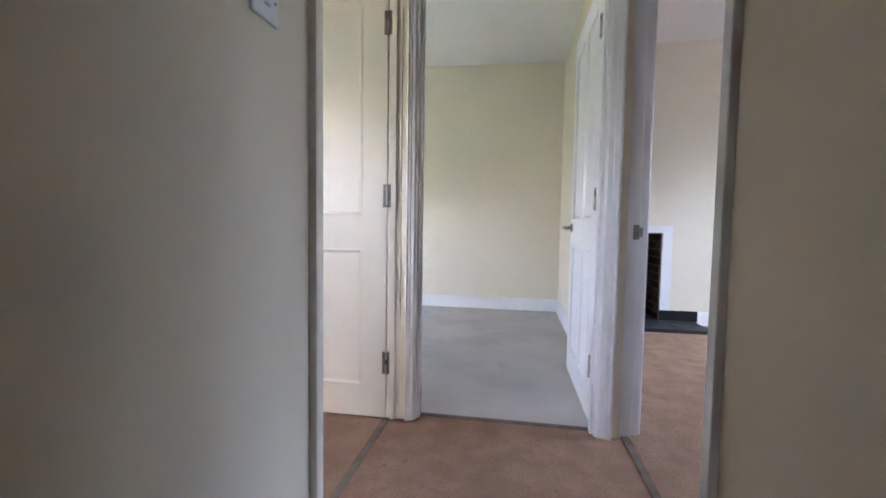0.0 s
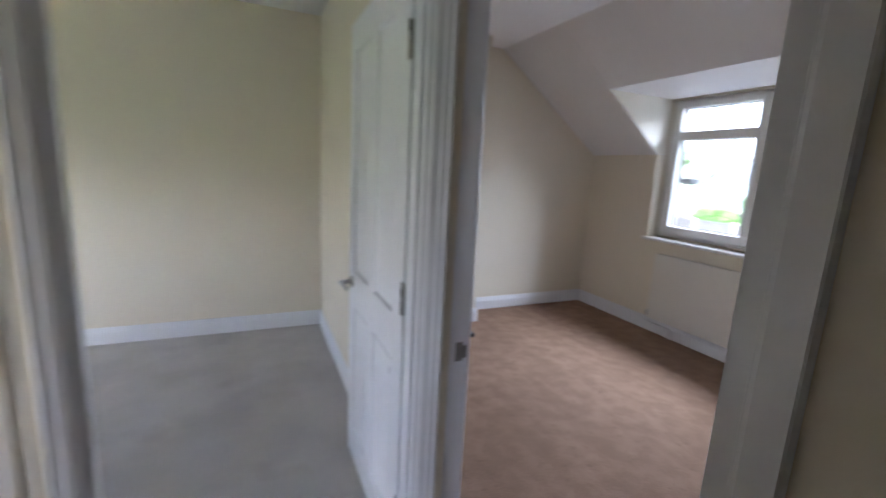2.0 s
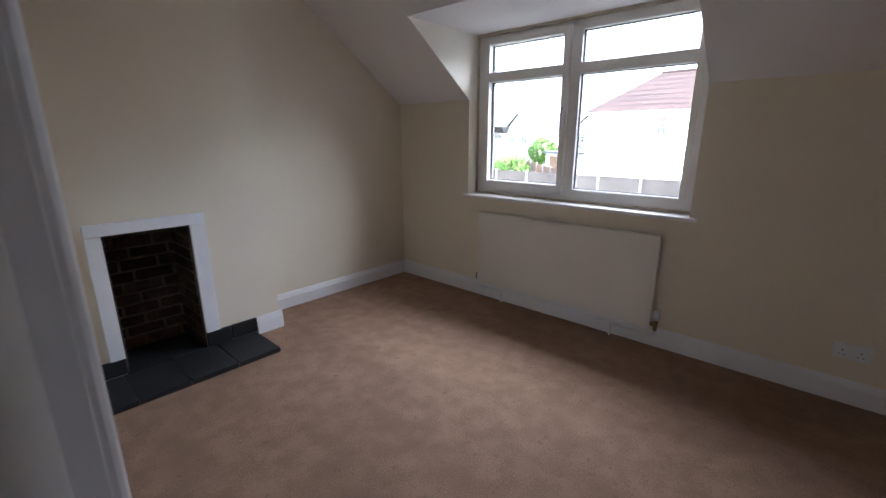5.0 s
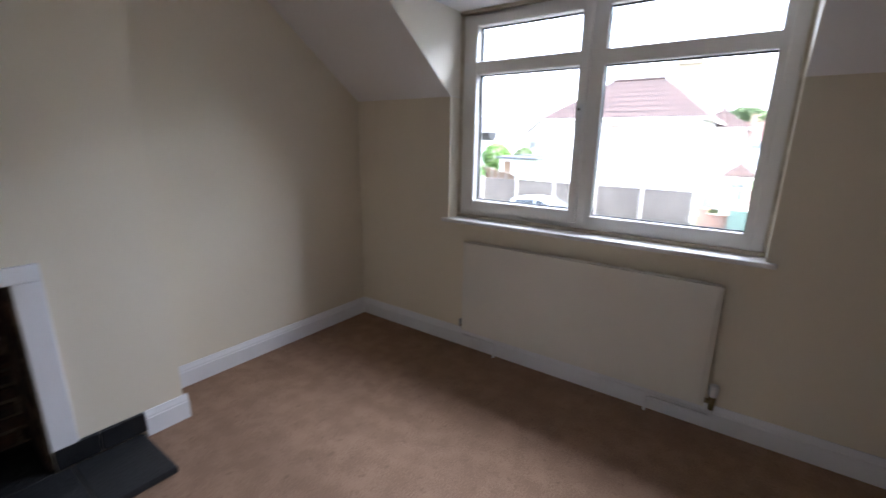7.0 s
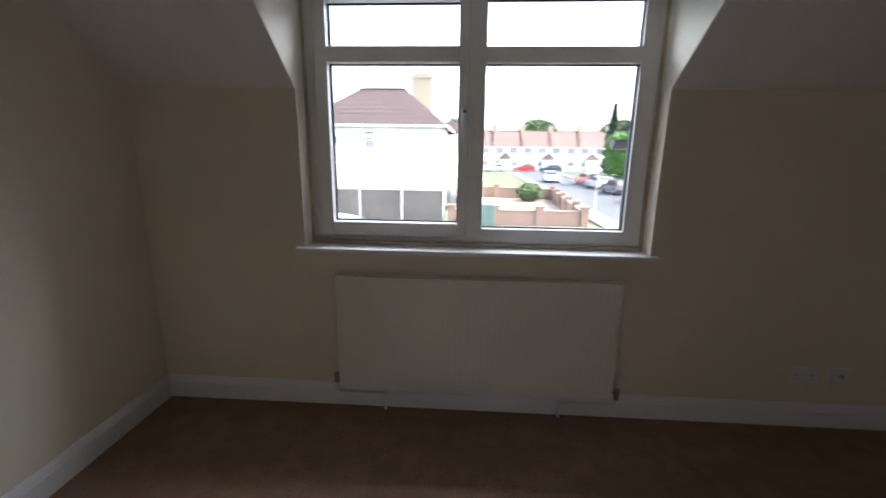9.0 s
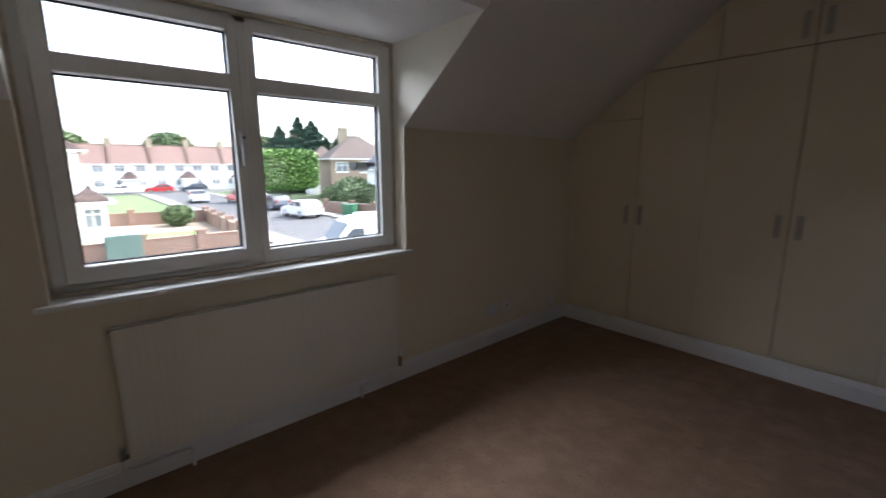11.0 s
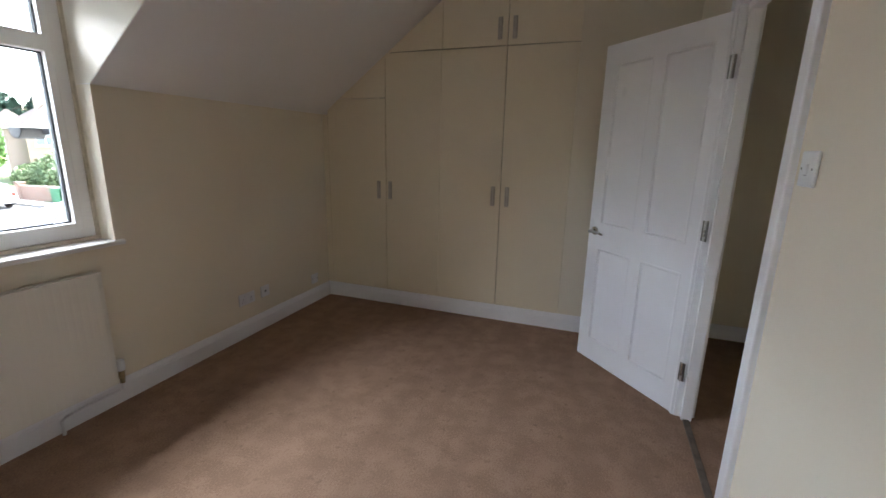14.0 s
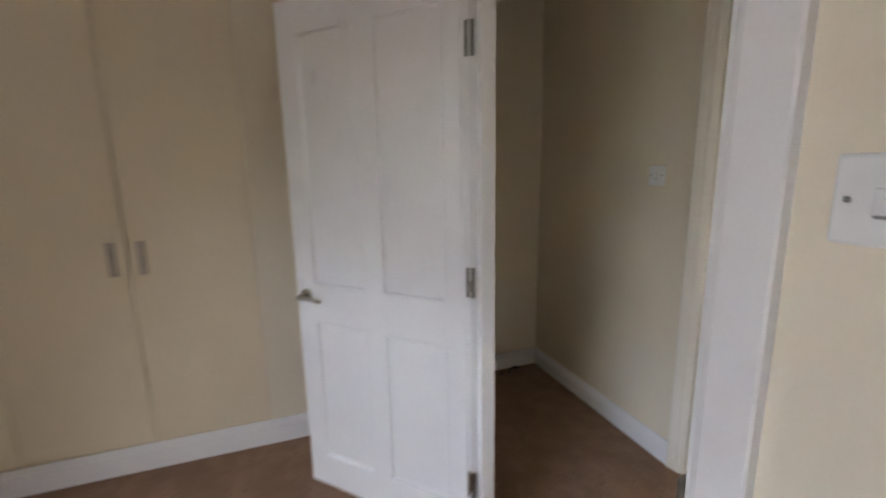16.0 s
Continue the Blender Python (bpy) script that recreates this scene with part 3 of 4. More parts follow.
part("vent_plug", tube(bmesh.new(), [(RX + 0.03, 2.44, RZ1 - 0.005), (RX + 0.03, 2.44, RZ1 + 0.008)], 0.008, 10), PLASTIC, rad)
v = part("valve", tube(bmesh.new(), [(RX + 0.03, RY0 + 0.01, 0.16), (RX + 0.03, RY0 - 0.04, 0.16)], 0.012, 10), BRASS, rad, "brass radiator valve", True)
part("valve_body", tube(bmesh.new(), [(RX + 0.03, RY0 - 0.03, 0.12), (RX + 0.03, RY0 - 0.03, 0.19)], [0.012, 0.015], 10), BRASS, v, "", True)
part("thermostat_head", tube(bmesh.new(), [(RX + 0.03, RY0 - 0.03, 0.19), (RX + 0.03, RY0 - 0.03, 0.2), (RX + 0.03, RY0 - 0.03, 0.245), (RX + 0.03, RY0 - 0.03, 0.25)], [0.017, 0.021, 0.021, 0.016], 16), PLASTIC, v, "white thermostatic cap")
part("pipe", tube(bmesh.new(), [(RX + 0.03, RY0 - 0.03, 0.125), (RX + 0.03, RY0 - 0.03, 0.09), (RX + 0.03, RY0 - 0.015, 0.08), (RX + 0.03, RY0 + 0.24, 0.08), (RX + 0.03, RY0 + 0.255, 0.07), (RX + 0.03, RY0 + 0.255, 0.0)], 0.0085, 10), GLOSS, rad, "white painted copper pipe", True)
v = part("valve", tube(bmesh.new(), [(RX + 0.03, RY1 - 0.01, 0.16), (RX + 0.03, RY1 + 0.03, 0.16)], 0.011, 10), BRASS, rad, "small lockshield valve", True)
part("valve_cap", tube(bmesh.new(), [(RX + 0.03, RY1 + 0.022, 0.15), (RX + 0.03, RY1 + 0.022, 0.2)], 0.012, 10), PLASTIC_GREY, v)
part("pipe", tube(bmesh.new(), [(RX + 0.03, RY1 + 0.022, 0.15), (RX + 0.03, RY1 + 0.022, 0.1), (RX + 0.03, RY1 + 0.0, 0.09), (RX + 0.03, RY1 - 0.22, 0.09), (RX + 0.03, RY1 - 0.235, 0.08), (RX + 0.03, RY1 - 0.235, 0)], 0.0085, 10), GLOSS, rad, "white painted copper pipe", True)

# ---- fireplace ----
sur = thing("fireplace_surround", "plain white painted fireplace surround on the chimney breast", "surround")
part("leg", bevelled(boxes((1.18, FX0 + 0.004, 3.943, 3.9655, 0.127, 0.8305)), 0.002), GLOSS, sur)
part("leg", bevelled(boxes((FX1 - 0.004, 1.762, 3.943, 3.9655, 0.127, 0.8305)), 0.002), GLOSS, sur)
part("lintel", bevelled(boxes((1.18, 1.762, 3.943, 3.9655, 0.831, 0.895)), 0.002), GLOSS, sur)
he = thing("hearth", "black slate tiled hearth with upstand tiles", "hearth")
part("bed", boxes((WX + 0.0005, 1.982, 3.604, 3.965, 0.0, 0.022), (FX0, FX1, 3.965, 4.30, 0, 0.022)), SOOT_MORTAR, he, "dark grout")
xs = (WX + 0.002, 1.22, 1.465, 1.725, 1.986)
for a, b in zip(xs, xs[1:]):
    part("tile", bevelled(boxes((a + 0.002, b - 0.002, 3.60, 3.945, 0.004, 0.032)), 0.004, 2), SLATE, he)
for a, b in ((FX0 + 0.003, 1.463), (1.467, FX1 - 0.003)):
    part("tile", bevelled(boxes((a, b, 3.949, 4.29, 0.004, 0.031)), 0.003, 1), SLATE, he)
for a, b in ((WX + 0.002, 1.06), (1.063, FX0), (FX1, 1.83), (1.833, 2.0)):
    part("upstand_tile", bevelled(boxes((a, b, 3.946, 3.9645, 0.0325, 0.126)), 0.003, 1), SLATE, he)
fb = tagged(thing("firebox", "", ""), "sooty dark brick firebox inside the fireplace opening", "firebox", kind="structure")
part("mortar", boxes((FX0 - 0.0, FX1, 4.305, 4.34, 0.0, FZ), (FX0 + 0.001, FX0 + 0.012, 3.97, 4.305, 0.032, FZ), (FX1 - 0.012, FX1 - 0.001, 3.97, 4.305, 0.032, FZ), (FX0 + 0.012, FX1 - 0.012, 3.975, 4.305, FZ - 0.012, FZ - 0.002)), SOOT_MORTAR, fb, "sooty mortar")
rng = random.Random(7)
row = 0
z = 0.036
while z < FZ - 0.03:
    h = 0.062 + rng.uniform(-0.004, 0.004)
    h = min(h, FZ - 0.014 - z)
    x = FX0 + 0.013 - (0.115 if row % 2 else 0.02)
    while x < FX1 - 0.014:
        w = 0.205 + rng.uniform(-0.03, 0.012)
        a, b = max(x, FX0 + 0.013), min(x + w, FX1 - 0.013)
        if b - a > 0.02:
            o = rng.uniform(0, 0.008)
            part("brick", bevelled(boxes((a + 0.003, b - 0.003, 4.289 + o, 4.306, z + rng.uniform(0, 0.003), z + h - 0.002)), 0.005, 1), SOOT_BRICK, fb)
        x += w + 0.012
    for sx in (FX0 + 0.011, FX1 - 0.011):
        y = 3.975 - (0.1 if row % 2 else 0)
        while y < 4.29:
            a, b = max(y, 3.975), min(y + 0.2, 4.289)
            if b - a > 0.03:
                s = 0.007 + rng.uniform(0, 0.004)
                x0, x1 = (sx, sx + s) if sx < 1.4 else (sx - s, sx)
                part("brick", bevelled(boxes((x0, x1, a + 0.003, b - 0.003, z, z + h - 0.002)), 0.003, 1), SOOT_BRICK, fb)
            y += 0.212
    z += h + 0.011
    row += 1

# ---- fitted wardrobe ----
wd = thing("fitted_wardrobe", "cream fitted wardrobe with flush doors under the sloping ceiling", "wardrobe")
# Boards coloured dark so that the gaps between the doors read as shade.
part("carcass", boxes((1.585, EX, -0.64, -0.62, 0, CEILING), (1.583, 1.6, -0.62, -0.09, 0, 2.43), (1.6, EX, -0.62, -0.09, 0.10, 0.118), (1.6, 3.072, -0.62, -0.1, 2.078, 2.092)), SHADE_AND_DIRT, wd, "inner boards darkened to imitate shade behind the door gaps")
part("plinth", boxes((1.582, EX, -0.10, SY - 0.001, 0, 0.127)), WARDROBE, wd)


def slope_z(x):
    return KNEE + (EX - x) * PITCH


part("filler_panel", prism(prism(bmesh.new(), [(3.074, 1.75), (3.50, 1.75), (3.50, slope_z(3.50)), (3.074, slope_z(3.074))], -0.086, SY - 0.001, "y"), [(2.587, 2.088), (3.0695, 2.088), (2.587, slope_z(2.587))], -0.086, SY - 0.001, "y"), WARDROBE, wd)
part("side_stile", boxes((3.634, EX, -0.086, SY - 0.001, 0.127, KNEE)), WARDROBE, wd)


def cupboard_door(x0, x1, z0, z1, handles, outline=None):
    bm = bmesh.new()
    if outline:
        prism(bm, outline, -0.086, SY, "y")
    else:
        box(bm, x0, x1, -0.086, SY, z0, z1)
    d = part("cupboard_door", bevelled(bm, 0.002, 1), WARDROBE, wd, "flush cream door")
    for hx, hz in handles:
        part("handle", bevelled(boxes((hx - 0.017, hx + 0.017, SY, SY + 0.006, hz - 0.075, hz + 0.075), (hx - 0.012, hx - 0.005, SY + 0.006, SY + 0.014, hz - 0.07, hz + 0.07), (hx + 0.005, hx + 0.012, SY + 0.006, SY + 0.014, hz - 0.07, hz + 0.07)), 0.003, 1), HANDLE, d, "satin grey recessed pull handle")


cupboard_door(0, 0, 0, 0, [(3.14, 1.005)], [(3.074, 0.131), (3.63, 0.131), (3.63, slope_z(3.63) - 0.004), (3.515, 1.745), (3.074, 1.745)])
cupboard_door(2.591, 3.0695, 0.131, 2.081, [(3.033, 1.005)])
cupboard_door(2.0915, 2.5895, 0.131, 2.081, [(2.147, 1.005)])
cupboard_door(1.588, 2.0865, 0.131, 2.081, [(2.037, 1.005)])
cupboard_door(2.0915, 2.583, 2.087, 2.433, [(2.147, 2.2)])
cupboard_door(1.588, 2.0865, 2.087, 2.433, [(2.04, 2.2)])


# ---- switches and sockets ----
def wall_plate(name, label, category, m, w, h, parts_of):
    """Local x across, z up, y out of the wall."""
    d = thing(name, label, category, m)
    part("plate", bevelled(boxes((-w / 2, w / 2, 0, 0.009, -h / 2, h / 2)), 0.004, 2), PLASTIC, d)
    for nm, b, mt in parts_of:
        part(nm, bevelled(boxes(b), 0.001, 1), mt, d)
    return d


SCREWS = [("screw", (-0.033, -0.027, 0.009, 0.0105, -0.003, 0.003), STEEL_DARK), ("screw", (0.027, 0.033, 0.009, 0.0105, -0.003, 0.003), STEEL_DARK)]
SW = SCREWS + [("rocker", (-0.008, 0.008, 0.009, 0.014, -0.014, 0.012), PLASTIC), ("rocker_edge", (-0.008, 0.008, 0.009, 0.0125, -0.0165, -0.0145), PLASTIC_GREY)]
wall_plate("light_switch", "white plastic single light switch beside the bedroom door", "light switch", pose(WX, 1.856, 1.329, 0, 0, -90), 0.088, 0.088, SW)
wall_plate("light_switch", "white plastic light switch on the landing wall", "light switch", pose(LX0, 0.60, 1.315, 0, 0, -90), 0.088, 0.088, SW)
DBL = [("rocker", (-0.028, -0.012, 0.009, 0.013, 0.018, 0.033), PLASTIC), ("rocker", (0.012, 0.028, 0.009, 0.013, 0.018, 0.033), PLASTIC)]
for cx in (-0.036, 0.036):
    DBL += [("pin_hole", (cx - 0.003, cx + 0.003, 0.009, 0.0096, -0.002, 0.006), SEAL), ("pin_hole", (cx - 0.013, cx - 0.007, 0.009, 0.0096, -0.022, -0.018), SEAL), ("pin_hole", (cx + 0.007, cx + 0.013, 0.009, 0.0096, -0.022, -0.018), SEAL)]
wall_plate("socket", "white plastic double power socket above the skirting", "power socket", pose(EX, 0.938, 0.28, 0, 0, 90), 0.146, 0.086, DBL)
wall_plate("aerial_socket", "white plastic aerial socket above the skirting", "aerial socket", pose(EX, 0.76, 0.283, 0, 0, 90), 0.086, 0.086, [("port", (-0.009, 0.009, 0.009, 0.012, -0.009, 0.009), PLASTIC_GREY)])
wall_plate("socket", "white plastic double power socket near the hearth", "power socket", pose(WX, 3.5, 0.27, 0, 0, -90), 0.146, 0.086, DBL)
wall_plate("blank_plate", "small cream blanking plate low in the corner", "blanking plate", pose(EX, 0.16, 0.21, 0, 0, 90), 0.086, 0.086, SCREWS)


# ---- outdoors ----
ASPHALT = mat("asphalt", (0.075, 0.075, 0.076), 0.9, (0.058, 0.058, 0.06), 0.4, 30, 0.2, 0.3)
PAVING = mat("concrete_paving", (0.2, 0.193, 0.18), 0.9, (0.16, 0.154, 0.145), 0.6, 20, 0.2, 0.3)
GRASS = mat("grass", (0.07, 0.11, 0.035), 0.95, (0.1, 0.12, 0.05), 0.5, 12, 0.5, 0.5)
GRAVEL = mat("pale_gravel", (0.27, 0.225, 0.17), 0.95, (0.21, 0.17, 0.13), 1.0, 25, 0.4, 0.5)
RENDER_W = mat("white_render", (0.8, 0.8, 0.79), 0.85, (0.74, 0.74, 0.72), 0.5, 20, 0.15, 0.15)
PEBBLE = mat("brown_pebbledash", (0.3, 0.22, 0.17), 0.95, (0.24, 0.175, 0.13), 1.2, 40, 0.4, 0.5)
ROOF = coursed("red_brown_roof_tiles", (0.062, 0.036, 0.03), (0.052, 0.031, 0.027), (0.022, 0.013, 0.011), 3.0, 0.3, 0.045)
ROOF_DARK = coursed("weathered_roof_tiles", (0.085, 0.058, 0.048), (0.068, 0.048, 0.04), (0.04, 0.026, 0.02), 0.6, 0.24, 0.03)
SLATES = coursed("blue_grey_slates", (0.12, 0.13, 0.16), (0.1, 0.11, 0.135), (0.05, 0.05, 0.06), 0.5, 0.25, 0.03)
ROOF_PINK = coursed("faded_terracotta_roof_tiles", (0.16, 0.1, 0.083), (0.14, 0.085, 0.07), (0.1, 0.06, 0.05), 0.6, 0.24, 0.03)
BRICKWORK = coursed("orange_brickwork", (0.25, 0.105, 0.065), (0.19, 0.08, 0.05), (0.24, 0.2, 0.165), 0.24, 0.085, 0.02)
YELLOW_BRICK = coursed("yellow_stock_brick", (0.33, 0.25, 0.15), (0.26, 0.195, 0.12), (0.3, 0.27, 0.22), 0.24, 0.085, 0.02)
TIMBER = per_piece(mat("weathered_fence_timber", (0.125, 0.11, 0.097), 0.9, (0.085, 0.075, 0.067), 1.5, 25, 0.3, 0.4), 0.12)
TIMBER_BROWN = per_piece(mat("brown_fence_timber", (0.24, 0.15, 0.1), 0.9, (0.18, 0.11, 0.075), 1.5, 25, 0.3, 0.4), 0.12)
CONCRETE = mat("concrete_post", (0.42, 0.4, 0.37), 0.9, (0.34, 0.33, 0.3), 2, 30, 0.2, 0.3)
CAR_WHITE = mat("white_car_paint", (0.75, 0.75, 0.76), 0.25, coat=0.6, fine_mix=0.02, bump=0)
CAR_RED = mat("red_car_paint", (0.4, 0.02, 0.02), 0.25, coat=0.6, fine_mix=0.02, bump=0)
CAR_DARK = mat("dark_blue_car_paint", (0.04, 0.05, 0.07), 0.25, coat=0.6, fine_mix=0.02, bump=0)
CAR_SILVER = mat("silver_car_paint", (0.45, 0.46, 0.48), 0.3, coat=0.5, metal=0.4, fine_mix=0.02, bump=0)
DARK_GLASS = mat("dark_glass", (0.03, 0.035, 0.04), 0.08, fine_mix=0.02, bump=0)
WIN_GLASS = mat("house_window_glass", (0.12, 0.14, 0.16), 0.08, (0.2, 0.22, 0.24), 0.7, 5, 0, 0.1)
TYRE = mat("black_rubber", (0.02, 0.02, 0.02), 0.85)
LAMP_RED = mat("red_lens", (0.4, 0.03, 0.02), 0.2)
BIN_GREEN = mat("green_bin_plastic", (0.04, 0.16, 0.08), 0.5)
CABINET = mat("grey_green_cabinet_paint", (0.09, 0.14, 0.115), 0.5)
LEAF = mat("hedge_leaves", (0.1, 0.2, 0.03), 0.6, (0.06, 0.13, 0.025), 1.5, 8, 0, 0.5)
LEAF_DARK = mat("conifer_needles", (0.025, 0.06, 0.035), 0.7, (0.015, 0.04, 0.022), 1.0, 6, 0, 0.5)
LEAF_MID = mat("shrub_leaves", (0.06, 0.11, 0.04), 0.65, (0.1, 0.13, 0.05), 1.5, 8, 0, 0.5)
BARK = mat("bark", (0.12, 0.085, 0.06), 0.95, (0.08, 0.06, 0.04), 3, 30, 0.5, 0.4)

gr = structure("ground", boxes((4.0, 900, -900, 900, GROUND - 0.5, GROUND - 0.02), (-900, 4.0, -900, 900, GROUND - 0.5, GROUND - 0.02)), GRASS, "ground reaching the horizon", "ground")
structure("road_front", boxes((13.5, 22.0, -200, 200, GROUND - 0.3, GROUND)), ASPHALT, "grey asphalt street in front of the house", "road")
structure("road_side", boxes((22.0, 84.0, -12.8, -6.0, GROUND - 0.3, GROUND), (84.0, 90.0, -120, 100, GROUND - 0.3, GROUND)), ASPHALT, "grey asphalt side street", "road")
structure("pavement", boxes((11.2, 13.5, -200, 200, GROUND - 0.3, GROUND + 0.11), (22.0, 24.4, -6.0, 200, GROUND - 0.3, GROUND + 0.11), (22.0, 24.4, -200, -12.8, GROUND - 0.3, GROUND + 0.11), (24.4, 84.0, -6.0, -4.6, GROUND - 0.3, GROUND + 0.11), (24.4, 84.0, -14.0, -12.8, GROUND - 0.3, GROUND + 0.11), (90, 92, -120, 100, GROUND - 0.3, GROUND + 0.11)), PAVING, "pale concrete pavement with kerb", "pavement")
structure("front_drive", boxes((4.2, 11.2, -40, 40, GROUND - 0.3, GROUND + 0.02)), PAVING, "pale paved forecourt", "pavement")
structure("wall_lower_storey", boxes((EX + 0.1, EX + 0.27, -0.72, 4.42, GROUND - 0.1, -0.2), (-2.7, EX + 0.1, 4.3, 4.42, GROUND - 0.1, -0.2), (-2.7, EX + 0.1, -0.72, -0.6, GROUND - 0.1, -0.2), (-2.7, -2.6, -0.6, 4.3, GROUND - 0.1, -0.2)), RENDER_W, "white rendered wall of the ground storey", "wall")


def house(name, label, m, w, d, eave, ridge, wall_mat, roof_mat, hip=True, windows=(), chimneys=(), ridge_cut=None, brick=YELLOW_BRICK):
    """Local x across the front (0..w), y back (0..d), z from the ground; windows: (side, u, z, width, height)."""
    hs = thing(name, label, "house", m)
    part("wall", boxes((0, w, 0, d, 0, eave)), wall_mat, hs)
    o = 0.35
    cut = ridge_cut if ridge_cut is not None else (d / 2 if hip else 0)
    bm = bmesh.new()
    if w >= d:
        a = [(-o, -o, eave - 0.1), (w + o, -o, eave - 0.1), (w + o, d + o, eave - 0.1), (-o, d + o, eave - 0.1)]
        r = [(cut if hip else -o, d / 2, ridge), (w - cut if hip else w + o, d / 2, ridge)]
        v = [bm.verts.new(p) for p in a + r]
        for f in ((0, 1, 5, 4), (2, 3, 4, 5), (3, 2, 1, 0)) + (((1, 2, 5), (3, 0, 4)) if hip else ()):
            bm.faces.new([v[i] for i in f])
    else:
        c2 = ridge_cut if ridge_cut is not None else (w / 2 if hip else 0)
        a = [(-o, -o, eave - 0.1), (w + o, -o, eave - 0.1), (w + o, d + o, eave - 0.1), (-o, d + o, eave - 0.1)]
        r = [(w / 2, c2 if hip else -o, ridge), (w / 2, d - c2 if hip else d + o, ridge)]
        v = [bm.verts.new(p) for p in a + r]
        for f in ((0, 4, 5, 3), (1, 2, 5, 4), (3, 2, 1, 0)) + (((0, 1, 4), (2, 3, 5)) if hip else ()):
            bm.faces.new([v[i] for i in f])
    roof = part("roof", bm, roof_mat, hs)
    if not hip:
        span, axis, run = (d, "x", w) if w >= d else (w, "y", d)
        part("gable", prism(bmesh.new(), [(0, eave - 0.05), (span, eave - 0.05), (span / 2, ridge - 0.12)], 0.005, run - 0.005, axis), wall_mat, hs)
    part("ridge_tiles", tube(bmesh.new(), [r[0], r[1]], 0.1, 8), roof_mat, roof)
    part("gutter", boxes((-o - 0.05, w + o + 0.05, -o - 0.08, -o + 0.02, eave - 0.2, eave - 0.08), (-o - 0.08, -o + 0.02, -o, d + o, eave - 0.2, eave - 0.08), (w + o - 0.02, w + o + 0.08, -o, d + o, eave - 0.2, eave - 0.08)), UPVC, hs)
    for cx, cy, cw, top in chimneys:
        ch = part("chimney", boxes((cx - cw / 2, cx + cw / 2, cy - 0.3, cy + 0.3, eave, top), (cx - cw / 2 - 0.06, cx + cw / 2 + 0.06, cy - 0.36, cy + 0.36, top - 0.3, top - 0.12)), brick, hs)
        for k in (-0.25, 0.25):
            part("chimney_pot", tube(bmesh.new(), [(cx + k * cw, cy, top), (cx + k * cw, cy, top + 0.4)], [0.13, 0.1], 10), BRICKWORK, ch)
    for side, u, z, ww, hh in windows:
        wn_ = part("window", boxes(*[side_box(side, u - ww / 2 + a * ww, z + b * hh, c * ww, e * hh, w, d, -0.02, 0.05) for a, b, c, e in ((0, 0, 1, 0.07), (0, 0.93, 1, 0.07), (0, 0, 0.06, 1), (0.94, 0, 0.06, 1), (0.47, 0, 0.06, 1), (0, 0.66, 1, 0.06))]), UPVC, hs, "white framed window")
        part("pane", boxes(side_box(side, u - ww / 2 + 0.02, z + 0.02, ww - 0.04, hh - 0.04, w, d, -0.02, 0.012)), WIN_GLASS, wn_)
        part("sill", boxes(side_box(side, u - ww / 2 - 0.06, z - 0.1, ww + 0.12, 0.1, w, d, -0.02, 0.12)), UPVC, wn_)
    return hs


def side_box(side, u, z, ww, hh, w, d, inn, out):
    if side == "front":
        return (u, u + ww, -out, -inn, z, z + hh)
    if side == "left":
        return (-out, -inn, u, u + ww, z, z + hh)
    return (w + inn, w + out, u, u + ww, z, z + hh)


# house fronts face local -y; turned -90 degrees they face the window wall (west)
corner = house("corner_house", "white rendered house with a hipped red tile roof", pose(26.0, 12.2, GROUND, 0, 0, -90), 7.9, 7.6, 5.45, 7.7, RENDER_W, ROOF, True, [("front", 3.9, 4.1, 0.5, 0.62)], [(6.3, 5.2, 1.3, 8.85)], 2.5)
part("air_brick", boxes((3.62, 4.15, -0.02, 0.01, 4.86, 4.98)), PEBBLE, corner, "small vent grille")
house("corner_house_wing", "white rendered side wing with a small hipped roof", pose(34.0, 5.4, GROUND, 0, 0, -90), 2.6, 5.0, 5.2, 6.35, RENDER_W, ROOF, True, [("right", 2.5, 3.2, 1.2, 1.1)])
house("porch_bay", "white bay with a red tiled lean-to roof", pose(31.0, 3.2, GROUND, 0, 0, -90), 1.2, 3.0, 2.4, 3.05, RENDER_W, ROOF, True, [("front", 0.6, 0.9, 0.8, 1.1)])
terr_windows = [("front", 1.5 + k * 3.0, z, 1.6, 1.2) for k in range(2) for z in (0.9, 3.4)]
t0 = house("terrace_house", "pale rendered terraced house with a brown tile roof", pose(95, -2, GROUND, 0, 0, -90), 6.0, 5.95, 4.9, 8.2, RENDER_W, ROOF_PINK, False, terr_windows, [(0.5, 3, 1.0, 9.3)])
tagged(t0, group="terrace across the side street")
for k in range(-7, 8):
    if k:
        copy_thing(t0, pose(95, -2 + 6.0 * k, GROUND, 0, 0, -90))
for k in range(5):
    p_ = house("porch", "small red tiled porch on the terrace", pose(93.4, -3.5 - 9 * k, GROUND, 0, 0, -90), 2.4, 1.6, 2.3, 3.4, RENDER_W, ROOF, True)
hb = house("semi_detached_house", "brown pebbledash house with hipped roof and brick chimney", pose(53, -22.3, GROUND, 0, 0, -105), 8.5, 8.4, 5.3, 8.3, PEBBLE, ROOF_DARK, True, [("front", 1.4, 3.5, 1.6, 1.3), ("front", 4.4, 3.4, 1.2, 1.5), ("front", 1.5, 0.8, 1.9, 1.5)], [(2.6, 4.2, 1.3, 9.4)], 3.5)
house("pale_house", "cream rendered house behind the hedge", pose(64, -24.2, GROUND, 0, 0, -105), 5.0, 4.9, 5.0, 7.4, RENDER_W, ROOF_DARK, True, [("front", 2.5, 3.3, 1.6, 1.2)])
